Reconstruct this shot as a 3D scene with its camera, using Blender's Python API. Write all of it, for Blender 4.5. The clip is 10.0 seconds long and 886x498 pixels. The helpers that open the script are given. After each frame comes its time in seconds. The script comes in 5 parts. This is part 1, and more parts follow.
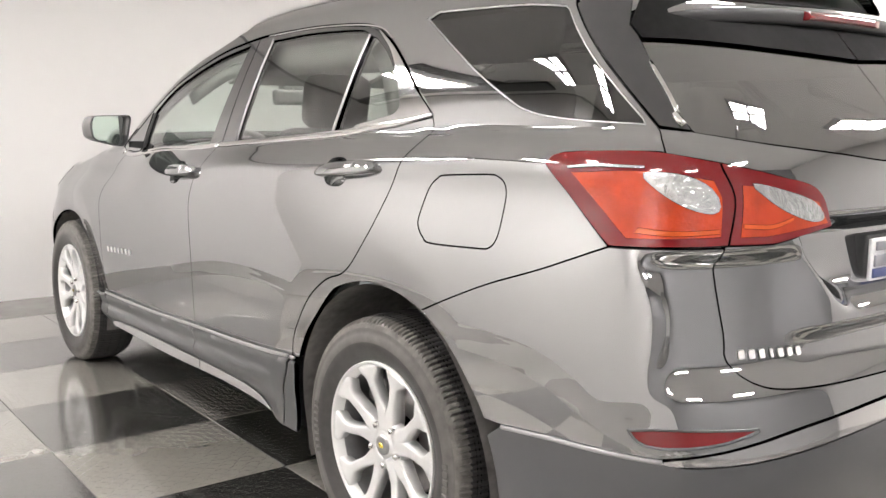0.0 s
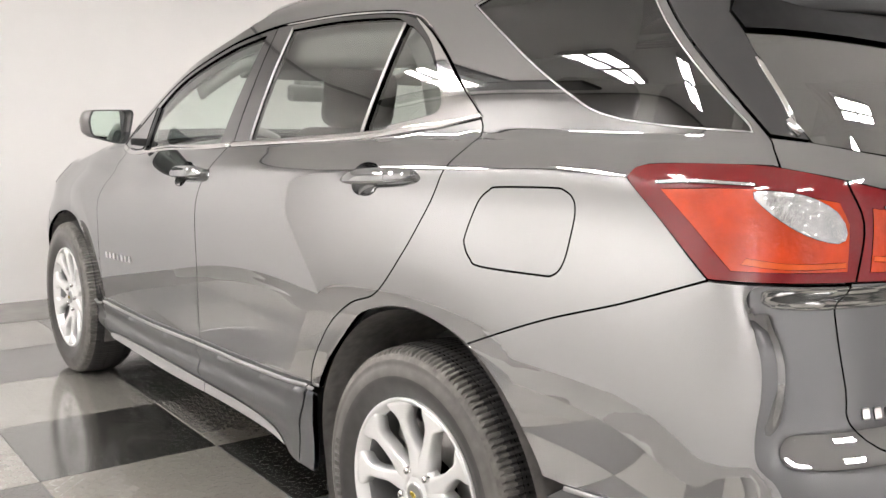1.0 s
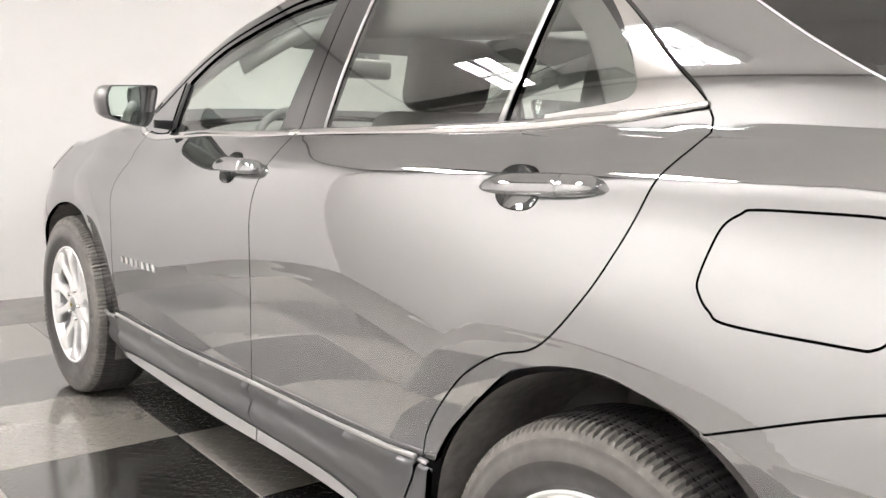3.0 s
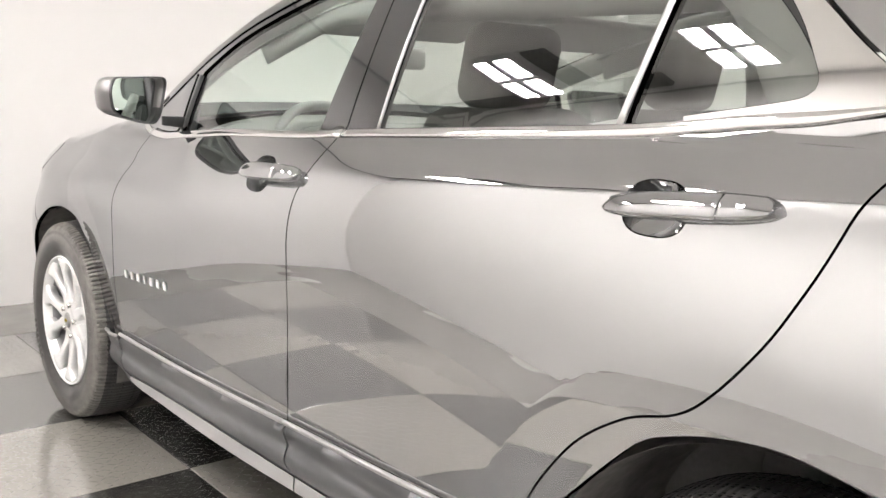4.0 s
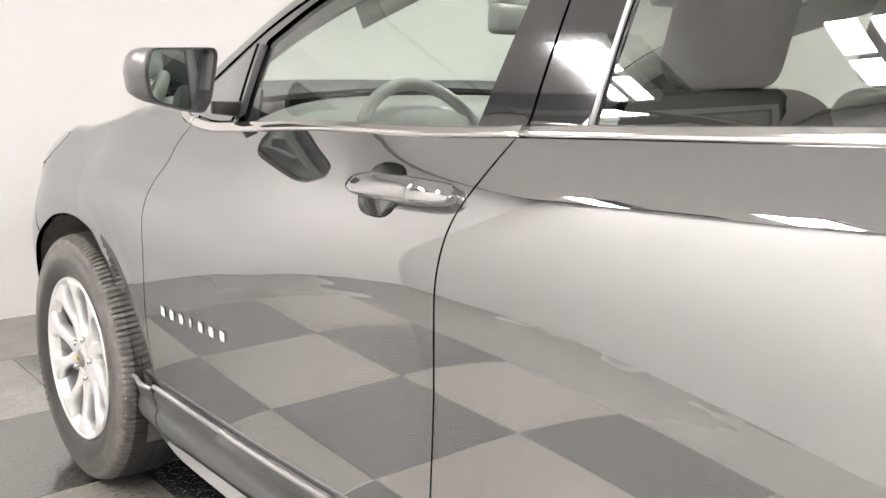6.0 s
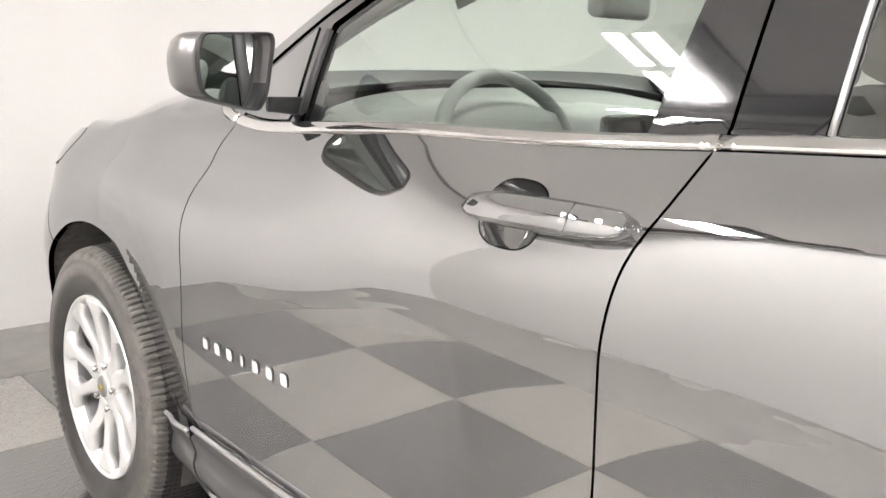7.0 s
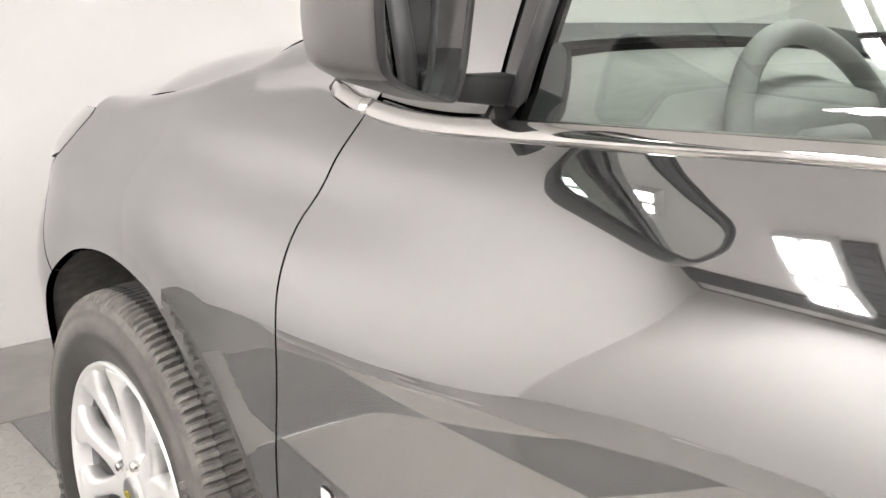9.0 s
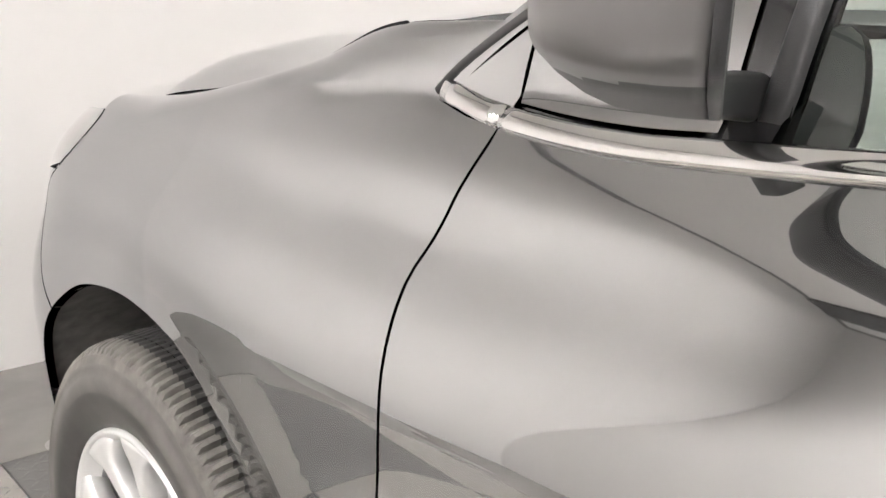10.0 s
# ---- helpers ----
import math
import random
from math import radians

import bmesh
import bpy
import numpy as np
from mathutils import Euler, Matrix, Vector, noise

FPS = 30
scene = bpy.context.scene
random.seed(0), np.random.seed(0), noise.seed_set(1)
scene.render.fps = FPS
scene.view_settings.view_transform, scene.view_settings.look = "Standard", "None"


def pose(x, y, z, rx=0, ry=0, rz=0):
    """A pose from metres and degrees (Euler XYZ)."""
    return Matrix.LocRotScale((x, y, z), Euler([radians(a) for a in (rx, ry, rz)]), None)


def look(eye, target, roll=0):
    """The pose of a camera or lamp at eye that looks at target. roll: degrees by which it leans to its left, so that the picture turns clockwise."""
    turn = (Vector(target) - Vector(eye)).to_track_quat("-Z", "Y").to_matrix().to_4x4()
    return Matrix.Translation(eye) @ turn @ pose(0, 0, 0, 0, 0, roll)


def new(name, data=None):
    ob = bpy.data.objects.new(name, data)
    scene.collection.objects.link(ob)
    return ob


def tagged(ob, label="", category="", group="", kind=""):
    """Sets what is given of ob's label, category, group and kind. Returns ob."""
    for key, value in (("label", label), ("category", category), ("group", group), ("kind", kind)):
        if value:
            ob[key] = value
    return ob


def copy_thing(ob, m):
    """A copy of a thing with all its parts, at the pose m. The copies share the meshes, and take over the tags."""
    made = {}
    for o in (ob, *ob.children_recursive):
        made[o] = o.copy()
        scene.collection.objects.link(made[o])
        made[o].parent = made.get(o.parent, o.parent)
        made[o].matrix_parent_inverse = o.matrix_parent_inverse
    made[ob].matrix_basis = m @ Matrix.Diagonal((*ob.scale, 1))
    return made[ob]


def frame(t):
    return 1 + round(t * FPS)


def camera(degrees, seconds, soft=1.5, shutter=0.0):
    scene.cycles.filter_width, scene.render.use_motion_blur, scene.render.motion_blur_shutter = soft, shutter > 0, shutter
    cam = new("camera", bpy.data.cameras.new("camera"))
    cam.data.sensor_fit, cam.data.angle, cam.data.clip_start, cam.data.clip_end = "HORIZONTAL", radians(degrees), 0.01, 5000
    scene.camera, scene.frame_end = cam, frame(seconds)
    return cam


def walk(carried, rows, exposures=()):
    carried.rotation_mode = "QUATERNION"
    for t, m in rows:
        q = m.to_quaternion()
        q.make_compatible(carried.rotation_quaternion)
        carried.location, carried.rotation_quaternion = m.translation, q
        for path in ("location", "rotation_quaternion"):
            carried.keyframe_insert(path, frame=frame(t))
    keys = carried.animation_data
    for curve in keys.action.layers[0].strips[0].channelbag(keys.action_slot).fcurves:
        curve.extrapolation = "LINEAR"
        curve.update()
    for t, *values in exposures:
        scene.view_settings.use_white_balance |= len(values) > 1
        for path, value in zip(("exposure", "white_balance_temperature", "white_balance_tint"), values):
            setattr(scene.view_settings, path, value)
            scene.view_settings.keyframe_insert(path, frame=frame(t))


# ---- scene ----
cam = camera(50.5, 10.0)
PATH = [
    (0, (-2.232, -2.009, 1.219), (-1.021, -0.443, 0.935), 0.5),
    (0.5, (-2.158, -1.837, 1.222), (-0.949, -0.269, 0.938), 0.9),
    (1, (-2.109, -1.686, 1.222), (-0.902, -0.117, 0.935), 1.4),
    (1.5, (-2.089, -1.498, 1.224), (-0.882, 0.067, 0.923), 1.6),
    (2, (-2.076, -1.303, 1.232), (-0.861, 0.254, 0.914), 1.7),
    (2.5, (-2.055, -1.143, 1.219), (-0.828, 0.402, 0.896), 2.1),
    (4, (-1.948, -0.583, 1.225), (-0.676, 0.92, 0.871), 2.2),
    (4.5, (-1.939, -0.373, 1.233), (-0.656, 1.116, 0.863), 2.1),
    (5, (-1.886, -0.193, 1.222), (-0.604, 1.293, 0.836), 1.8),
    (6.5, (-1.712, 0.346, 1.207), (-0.433, 1.825, 0.787), 1.9),
    (7, (-1.683, 0.524, 1.2), (-0.403, 1.998, 0.767), 1.9),
    (7.5, (-1.615, 0.689, 1.181), (-0.337, 2.158, 0.725), 1.8),
    (8, (-1.529, 0.88, 1.167), (-0.262, 2.349, 0.682), 1.5),
    (8.5, (-1.475, 1.078, 1.162), (-0.21, 2.542, 0.654), 1.3),
    (9, (-1.433, 1.32, 1.167), (-0.151, 2.762, 0.641), 1.7),
    (9.5, (-1.385, 1.491, 1.156), (-0.103, 2.931, 0.623), 1.9),
    (10, (-1.334, 1.651, 1.139), (-0.04, 3.078, 0.603), 2.0),
]
walk(cam, [(t, look(eye, target, roll)) for t, eye, target, roll in PATH], [(0, -0.18), (1.5, -0.15), (2.5, -0.08), (4.0, 0.0), (8.0, 0.0), (10, -0.1)])

from mathutils import geometry

# ---- world and light ----
world = bpy.data.worlds.new("world")
scene.world = world
world.use_nodes = True
world.node_tree.nodes["Background"].inputs[0].default_value = (0.8, 0.85, 0.9, 1)
world.node_tree.nodes["Background"].inputs[1].default_value = 0.05

LAMP_GLOW = 130.0

# ---- materials ----
def material(name, color, rough=0.5, metal=0.0, coat=0.0, coat_rough=0.03, vary=0.0, grain=40.0, bump=0.0, bump_scale=200.0, spec=0.5, trans=0.0, ior=1.5, stain=0.0):
    m = bpy.data.materials.new(name)
    m.use_nodes = True
    nt = m.node_tree
    b = nt.nodes["Principled BSDF"]
    b.inputs["Base Color"].default_value = (*color, 1)
    b.inputs["Roughness"].default_value = rough
    b.inputs["Metallic"].default_value = metal
    b.inputs["Coat Weight"].default_value = coat
    b.inputs["Coat Roughness"].default_value = coat_rough
    b.inputs["Specular IOR Level"].default_value = spec
    b.inputs["Transmission Weight"].default_value = trans
    b.inputs["IOR"].default_value = ior
    tc = nt.nodes.new("ShaderNodeTexCoord")
    if vary or stain:
        n1, n2 = nt.nodes.new("ShaderNodeTexNoise"), nt.nodes.new("ShaderNodeTexNoise")
        n1.inputs["Scale"].default_value, n1.inputs["Detail"].default_value = grain, 6
        n2.inputs["Scale"].default_value, n2.inputs["Detail"].default_value = grain / 18, 4
        mix = nt.nodes.new("ShaderNodeMath")
        mix.operation = "ADD"
        nt.links.new(tc.outputs["Object"], n1.inputs["Vector"])
        nt.links.new(tc.outputs["Object"], n2.inputs["Vector"])
        nt.links.new(n1.outputs["Fac"], mix.inputs[0])
        nt.links.new(n2.outputs["Fac"], mix.inputs[1])
        ramp = nt.nodes.new("ShaderNodeMapRange")
        ramp.inputs["From Min"].default_value, ramp.inputs["From Max"].default_value = 0.7, 1.3
        ramp.inputs["To Min"].default_value, ramp.inputs["To Max"].default_value = 1 - vary, 1 + vary
        nt.links.new(mix.outputs[0], ramp.inputs["Value"])
        mul = nt.nodes.new("ShaderNodeVectorMath")
        mul.operation = "SCALE"
        mul.inputs[0].default_value = color
        nt.links.new(ramp.outputs[0], mul.inputs["Scale"])
        nt.links.new(mul.outputs[0], b.inputs["Base Color"])
        r2 = nt.nodes.new("ShaderNodeMapRange")
        r2.inputs["From Min"].default_value, r2.inputs["From Max"].default_value = 0.35, 0.65
        r2.inputs["To Min"].default_value, r2.inputs["To Max"].default_value = max(0, rough - 0.4 * vary * rough - stain), rough + 0.4 * vary * rough + stain
        nt.links.new(n2.outputs["Fac"], r2.inputs["Value"])
        nt.links.new(r2.outputs[0], b.inputs["Roughness"])
    if bump:
        n3, bp = nt.nodes.new("ShaderNodeTexNoise"), nt.nodes.new("ShaderNodeBump")
        n3.inputs["Scale"].default_value, n3.inputs["Detail"].default_value = bump_scale, 4
        bp.inputs["Strength"].default_value, bp.inputs["Distance"].default_value = bump, 0.001
        nt.links.new(tc.outputs["Object"], n3.inputs["Vector"])
        nt.links.new(n3.outputs["Fac"], bp.inputs["Height"])
        nt.links.new(bp.outputs[0], b.inputs["Normal"])
    return m


def glass(name, tint, gloss=0.0, low=0.10):
    """A tinted pane: clear tinted light with a mirror gloss that grows towards grazing angles."""
    m = bpy.data.materials.new(name)
    m.use_nodes = True
    nt = m.node_tree
    nt.nodes.clear()
    out, mix = nt.nodes.new("ShaderNodeOutputMaterial"), nt.nodes.new("ShaderNodeMixShader")
    tr, gl, lw = nt.nodes.new("ShaderNodeBsdfTransparent"), nt.nodes.new("ShaderNodeBsdfGlossy"), nt.nodes.new("ShaderNodeLayerWeight")
    tr.inputs[0].default_value = (*tint, 1)
    gl.inputs["Roughness"].default_value = gloss
    gl.inputs[0].default_value = (0.95, 0.95, 0.95, 1)
    lw.inputs["Blend"].default_value = 0.5
    power, grow = nt.nodes.new("ShaderNodeMath"), nt.nodes.new("ShaderNodeMapRange")
    power.operation = "POWER"
    power.inputs[1].default_value = 4.6
    grow.inputs["To Min"].default_value, grow.inputs["To Max"].default_value = low, 1.0
    nt.links.new(lw.outputs["Facing"], power.inputs[0])
    nt.links.new(power.outputs[0], grow.inputs["Value"])
    nt.links.new(grow.outputs[0], mix.inputs[0])
    nt.links.new(tr.outputs[0], mix.inputs[1])
    nt.links.new(gl.outputs[0], mix.inputs[2])
    nt.links.new(mix.outputs[0], out.inputs[0])
    return m


def glow(name, color, strength):
    m = bpy.data.materials.new(name)
    m.use_nodes = True
    b = m.node_tree.nodes["Principled BSDF"]
    b.inputs["Base Color"].default_value = (*color, 1)
    b.inputs["Emission Color"].default_value = (*color, 1)
    b.inputs["Emission Strength"].default_value = strength
    return m


PAINT = material("grey_metallic_paint", (0.465, 0.467, 0.47), 0.030, 0.95, 0.7, 0.008)
PAINT.node_tree.nodes["Principled BSDF"].inputs["Coat IOR"].default_value = 1.45
PAINT.node_tree.nodes["Principled BSDF"].inputs["Specular Tint"].default_value = (0.50, 0.51, 0.52, 1)
FIN = material("dark_gloss_cover", (0.060, 0.059, 0.060), 0.22, 0.3, 0.5, 0.08, vary=0.03)
CLAD = material("grey_moulding", (0.155, 0.157, 0.163), 0.40, 0.75, 0.35, 0.12, vary=0.02)
BADGE = material("bright_badge", (0.82, 0.81, 0.80), 0.35, 0.0)
SHELL = material("satin_grey_shell", (0.165, 0.16, 0.158), 0.30, 0.35, coat=0.35, coat_rough=0.25, vary=0.05, grain=30)
SATIN = material("satin_black_plastic", (0.03, 0.03, 0.031), 0.45, bump=0.15, bump_scale=900)
GLOSS = material("gloss_black_plastic", (0.02, 0.02, 0.021), 0.08, coat=1.0)
DARK = material("black_underbody", (0.010, 0.010, 0.010), 0.8, vary=0.3, spec=0.12)
LINER = material("felt_wheel_liner", (0.17, 0.162, 0.152), 0.75, vary=0.3, spec=0.2)
CHROME = material("bright_chrome", (0.82, 0.81, 0.80), 0.06, 1.0)
SILVER = material("silver_moulding", (0.44, 0.435, 0.43), 0.32, 0.6)
ALLOY = material("silver_alloy", (0.84, 0.84, 0.83), 0.36, 0.45, 0.4, 0.1, vary=0.03)
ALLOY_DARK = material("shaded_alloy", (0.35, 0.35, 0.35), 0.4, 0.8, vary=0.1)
RUBBER = material("tyre_rubber", (0.105, 0.099, 0.092), 0.46, vary=0.30, grain=26, bump=0.12, bump_scale=500, stain=0.05)
DUSTY = material("dusty_shoulder_rubber", (0.135, 0.128, 0.116), 0.6, vary=0.45, grain=45, bump=0.15, bump_scale=500)
SIDEWALL = material("dark_sidewall_rubber", (0.045, 0.043, 0.041), 0.32, vary=0.3, grain=30, bump=0.1, bump_scale=500)
# same rubber, with the wheel arch's shadow on the tread put into the colour
TREAD = material("arch_shaded_tread_rubber", (0.035, 0.034, 0.033), 0.6, vary=0.3, grain=60)
STEEL = material("brake_steel", (0.42, 0.41, 0.40), 0.4, 0.9, vary=0.2)
RED_LENS = material("red_lens", (0.17, 0.008, 0.010), 0.08, coat=1.0, coat_rough=0.01)
ORANGE_LENS = material("orange_red_lens", (0.52, 0.046, 0.006), 0.20, coat=1.0, coat_rough=0.01, vary=0.35, grain=14, bump=1.2, bump_scale=90)
EMBER_LENS = material("amber_lens", (0.62, 0.085, 0.010), 0.15, coat=1.0, coat_rough=0.01, vary=0.3, grain=20)
CLEAR_LENS = material("clear_lens", (0.70, 0.70, 0.69), 0.12, 0.75, coat=1.0, vary=0.25, grain=60, bump=2.5, bump_scale=75)
HEAD_LENS = material("headlamp_lens", (0.30, 0.30, 0.30), 0.10, 0.4, coat=1.0)
MIRROR = material("mirror_glass", (0.86, 0.88, 0.87), 0.01, 1.0)
CLEAR_GLASS = glass("clear_green_glass", (0.86, 0.93, 0.89))
DARK_GLASS = glass("privacy_glass", (0.68, 0.71, 0.68), low=0.18)
REAR_GLASS = glass("deep_privacy_glass", (0.15, 0.147, 0.14), low=0.12)
HATCH_GLASS = glass("hatch_glass", (0.20, 0.196, 0.19), low=0.36)
CABIN = material("light_grey_trim", (0.34, 0.335, 0.325), 0.75, vary=0.06, bump=0.2)
CABIN_DARK = material("dark_grey_trim", (0.30, 0.30, 0.29), 0.65, vary=0.1, bump=0.2)
CLOTH = material("grey_seat_cloth", (0.20, 0.195, 0.188), 0.9, vary=0.12, grain=120, bump=0.5, bump_scale=700)
WALL = material("white_wall_paint", (0.70, 0.687, 0.672), 0.55, vary=0.012, grain=6, bump=0.05, bump_scale=120)
WALL_GREY = material("grey_wall_paint", (0.24, 0.24, 0.245), 0.6, vary=0.04, grain=6)
CEILING = material("grey_ceiling_paint", (0.82, 0.81, 0.79), 0.8, vary=0.02, grain=5)
LAMP = glow("lamp_diffuser", (1.0, 0.955, 0.940), LAMP_GLOW)
LAMP_BODY = material("lamp_housing", (0.7, 0.7, 0.7), 0.4, vary=0.03)
PLATE_WHITE = material("plate_white", (0.78, 0.78, 0.79), 0.4, vary=0.03)
PLATE_BLUE = material("plate_blue", (0.10, 0.12, 0.26), 0.4)
PLATE_GREY = material("plate_grey", (0.30, 0.30, 0.32), 0.4)
GOLD = material("gold_emblem", (0.75, 0.60, 0.12), 0.25, 0.6)


def tile_material(name, color, rough, relief=0.26):
    """Hard plastic floor tile with raised tread bars that lie crosswise in turn."""
    m = material(name, color, rough, 0.0, 1.0, 0.13, vary=0.06, grain=14, stain=0.02, spec=0.8)
    nt = m.node_tree
    b = nt.nodes["Principled BSDF"]
    geo = nt.nodes.new("ShaderNodeNewGeometry")
    sep = nt.nodes.new("ShaderNodeSeparateXYZ")
    nt.links.new(geo.outputs["Position"], sep.inputs[0])

    def op(kind, a, c=None, d=None):
        n = nt.nodes.new("ShaderNodeMath")
        n.operation = kind
        for i, v in enumerate((a, c, d)):
            if v is None:
                continue
            if isinstance(v, (int, float)):
                n.inputs[i].default_value = v
            else:
                nt.links.new(v, n.inputs[i])
        return n.outputs[0]

    pitch = 0.0305
    u, v = op("DIVIDE", sep.outputs[0], pitch), op("DIVIDE", sep.outputs[1], pitch)
    even = op("MODULO", op("ADD", op("ADD", op("FLOOR", u), op("FLOOR", v)), 1000), 2)
    fu, fv = op("SUBTRACT", op("FRACT", op("ADD", u, 100)), 0.5), op("SUBTRACT", op("FRACT", op("ADD", v, 100)), 0.5)
    turn = op("SUBTRACT", op("MULTIPLY", even, 2), 1)
    along = op("MULTIPLY", op("ADD", fu, op("MULTIPLY", fv, turn)), 0.7071)
    across = op("MULTIPLY", op("SUBTRACT", fu, op("MULTIPLY", fv, turn)), 0.7071)
    d = op("SQRT", op("ADD", op("POWER", op("MULTIPLY", op("ABSOLUTE", along), 1.9), 2), op("POWER", op("MULTIPLY", op("ABSOLUTE", across), 6.0), 2)))
    rise = op("SMOOTH_MIN", op("MAXIMUM", op("SUBTRACT", 1, d), 0), 0.35, 0.1)
    bp = nt.nodes.new("ShaderNodeBump")
    b.inputs["Coat IOR"].default_value = 2.1
    bp.inputs["Strength"].default_value, bp.inputs["Distance"].default_value = relief, 0.0025
    nt.links.new(rise, bp.inputs["Height"])
    nt.links.new(bp.outputs[0], b.inputs["Normal"])
    return m


TILE_DARK = tile_material("charcoal_floor_tile", (0.034, 0.033, 0.030), 0.16, 1.0)
TILE_LIGHT = tile_material("beige_grey_floor_tile", (0.245, 0.234, 0.207), 0.16, 1.0)
BORDER = material("worn_grey_floor", (0.235, 0.228, 0.214), 0.26, vary=0.12, grain=9, bump=0.1, bump_scale=300, stain=0.08)
JOINT = material("floor_joint", (0.06, 0.058, 0.055), 0.7)

# ---- body form ----
def smooth(a, b, v):
    u = np.clip((np.asarray(v, float) - a) / (b - a), 0, 1)
    return u * u * u * (u * (6 * u - 15) + 10)


def spline(pairs):
    """A natural cubic spline through (position, value) pairs."""
    xs, ys = (np.array(c, float) for c in zip(*pairs))
    n, h = len(xs), np.diff(xs)
    a, b = np.eye(n), np.zeros(n)
    for i in range(1, n - 1):
        a[i, i - 1:i + 2] = h[i - 1], 2 * (h[i - 1] + h[i]), h[i]
        b[i] = 6 * ((ys[i + 1] - ys[i]) / h[i] - (ys[i] - ys[i - 1]) / h[i - 1])
    m = np.linalg.solve(a, b)

    def value(v):
        v = np.clip(np.asarray(v, float), xs[0], xs[-1])
        i = np.clip(np.searchsorted(xs, v) - 1, 0, n - 2)
        p, q, d = xs[i + 1] - v, v - xs[i], h[i]
        return (m[i] * p ** 3 + m[i + 1] * q ** 3) / (6 * d) + (ys[i] / d - m[i] * d / 6) * p + (ys[i + 1] / d - m[i + 1] * d / 6) * q
    return value


WHEELBASE, AXLE = 2.725, 0.347
width_at = spline([(0.15, 0.868), (0.25, 0.888), (0.36, 0.901), (0.46, 0.912), (0.56, 0.9225), (0.66, 0.930), (0.76, 0.9352), (0.86, 0.9372), (0.92, 0.9350), (0.97, 0.9285),
                     (1.00, 0.9225), (1.018, 0.9165), (1.035, 0.9055), (1.06, 0.8800), (1.09, 0.8460), (1.12, 0.8245), (1.16, 0.808), (1.23, 0.7825), (1.30, 0.7545), (1.38, 0.7185), (1.45, 0.6830), (1.60, 0.596)])


soft_width = spline([(0.15, 0.868), (0.25, 0.888), (0.36, 0.901), (0.46, 0.912), (0.56, 0.9225), (0.66, 0.930), (0.76, 0.9352), (0.82, 0.9372), (0.86, 0.9374), (0.89, 0.9365), (0.92, 0.9330),
                     (0.945, 0.9272), (0.965, 0.9204), (0.985, 0.9118), (1.005, 0.9014), (1.025, 0.8893), (1.05, 0.8732), (1.08, 0.8533), (1.11, 0.8340), (1.16, 0.808), (1.30, 0.7545), (1.60, 0.596)])


def half_width(z, y):
    """Half the body's width: a flank whose shoulder is a crease at the rear and a slant at the front, then side glass of an even curve."""
    u = z - 1.12
    k = smooth(1.082, 1.106, z)
    f = smooth(0.75, 1.40, y) * smooth(2.45, 1.35, y)
    return (width_at(z) * (1 - f) + soft_width(z) * f) * (1 - k) + (0.8245 - 0.34 * u - 0.24 * u * u) * k


rear_end = spline([(0.15, -0.95), (0.40, -1.02), (0.55, -1.045), (0.66, -1.02), (0.80, -0.985), (0.98, -0.955), (1.10, -0.935), (1.19, -0.90),
                   (1.30, -0.818), (1.45, -0.690), (1.60, -0.575)])
front_end = spline([(0.15, 3.45), (0.40, 3.60), (0.60, 3.62), (0.80, 3.60), (0.95, 3.50), (1.05, 3.36), (1.6, 3.2)])
roof_z = spline([(-1.0, 1.585), (-0.5, 1.625), (0.2, 1.655), (0.8, 1.655), (1.3, 1.620), (1.7, 1.54)])
hood_x = spline([(2.15, 0.730), (2.35, 0.708), (2.50, 0.685), (2.65, 0.664), (2.85, 0.645), (3.05, 0.622), (3.20, 0.596), (3.30, 0.565), (3.45, 0.47), (3.6, 0.25)])
hood_z = spline([(2.15, 1.118), (2.35, 1.108), (2.48, 1.092), (2.56, 1.066), (2.65, 1.038), (2.75, 1.013), (2.85, 0.992), (3.05, 0.961), (3.20, 0.937), (3.30, 0.918), (3.45, 0.885), (3.6, 0.84)])
hood_crown = spline([(2.15, 0.01), (2.35, 0.02), (2.5, 0.036), (2.65, 0.064), (2.8, 0.084), (3.0, 0.100), (3.2, 0.110), (3.35, 0.110), (3.6, 0.06)])
rear_lean = spline([(0.2, 0.034), (0.45, 0.036), (0.60, 0.026), (0.77, 0.006), (0.93, -0.020), (1.05, -0.042), (1.13, -0.0305), (1.22, -0.018), (1.35, -0.004), (1.48, 0.002), (1.6, 0.004)])
TURN_REAR, TURN_FRONT = -0.36, 2.72


def corner(n, depth, wide=0.88):
    """A superellipse quarter by its length: shares of the width and of the depth."""
    u = np.linspace(0, 1, 4001)
    a = (u ** 3 * (10 - 15 * u + 6 * u * u)) * math.pi / 2
    x, y = np.cos(a).clip(0) ** (2 / n), np.sin(a).clip(0) ** (2 / n)
    run = np.concatenate([[0], np.cumsum(np.hypot(np.diff(x) * wide, np.diff(y) * depth))])
    return run / run[-1], x, y, run[-1]


REAR, FRONT = corner(5.0, 0.62), corner(3.4, 0.95)


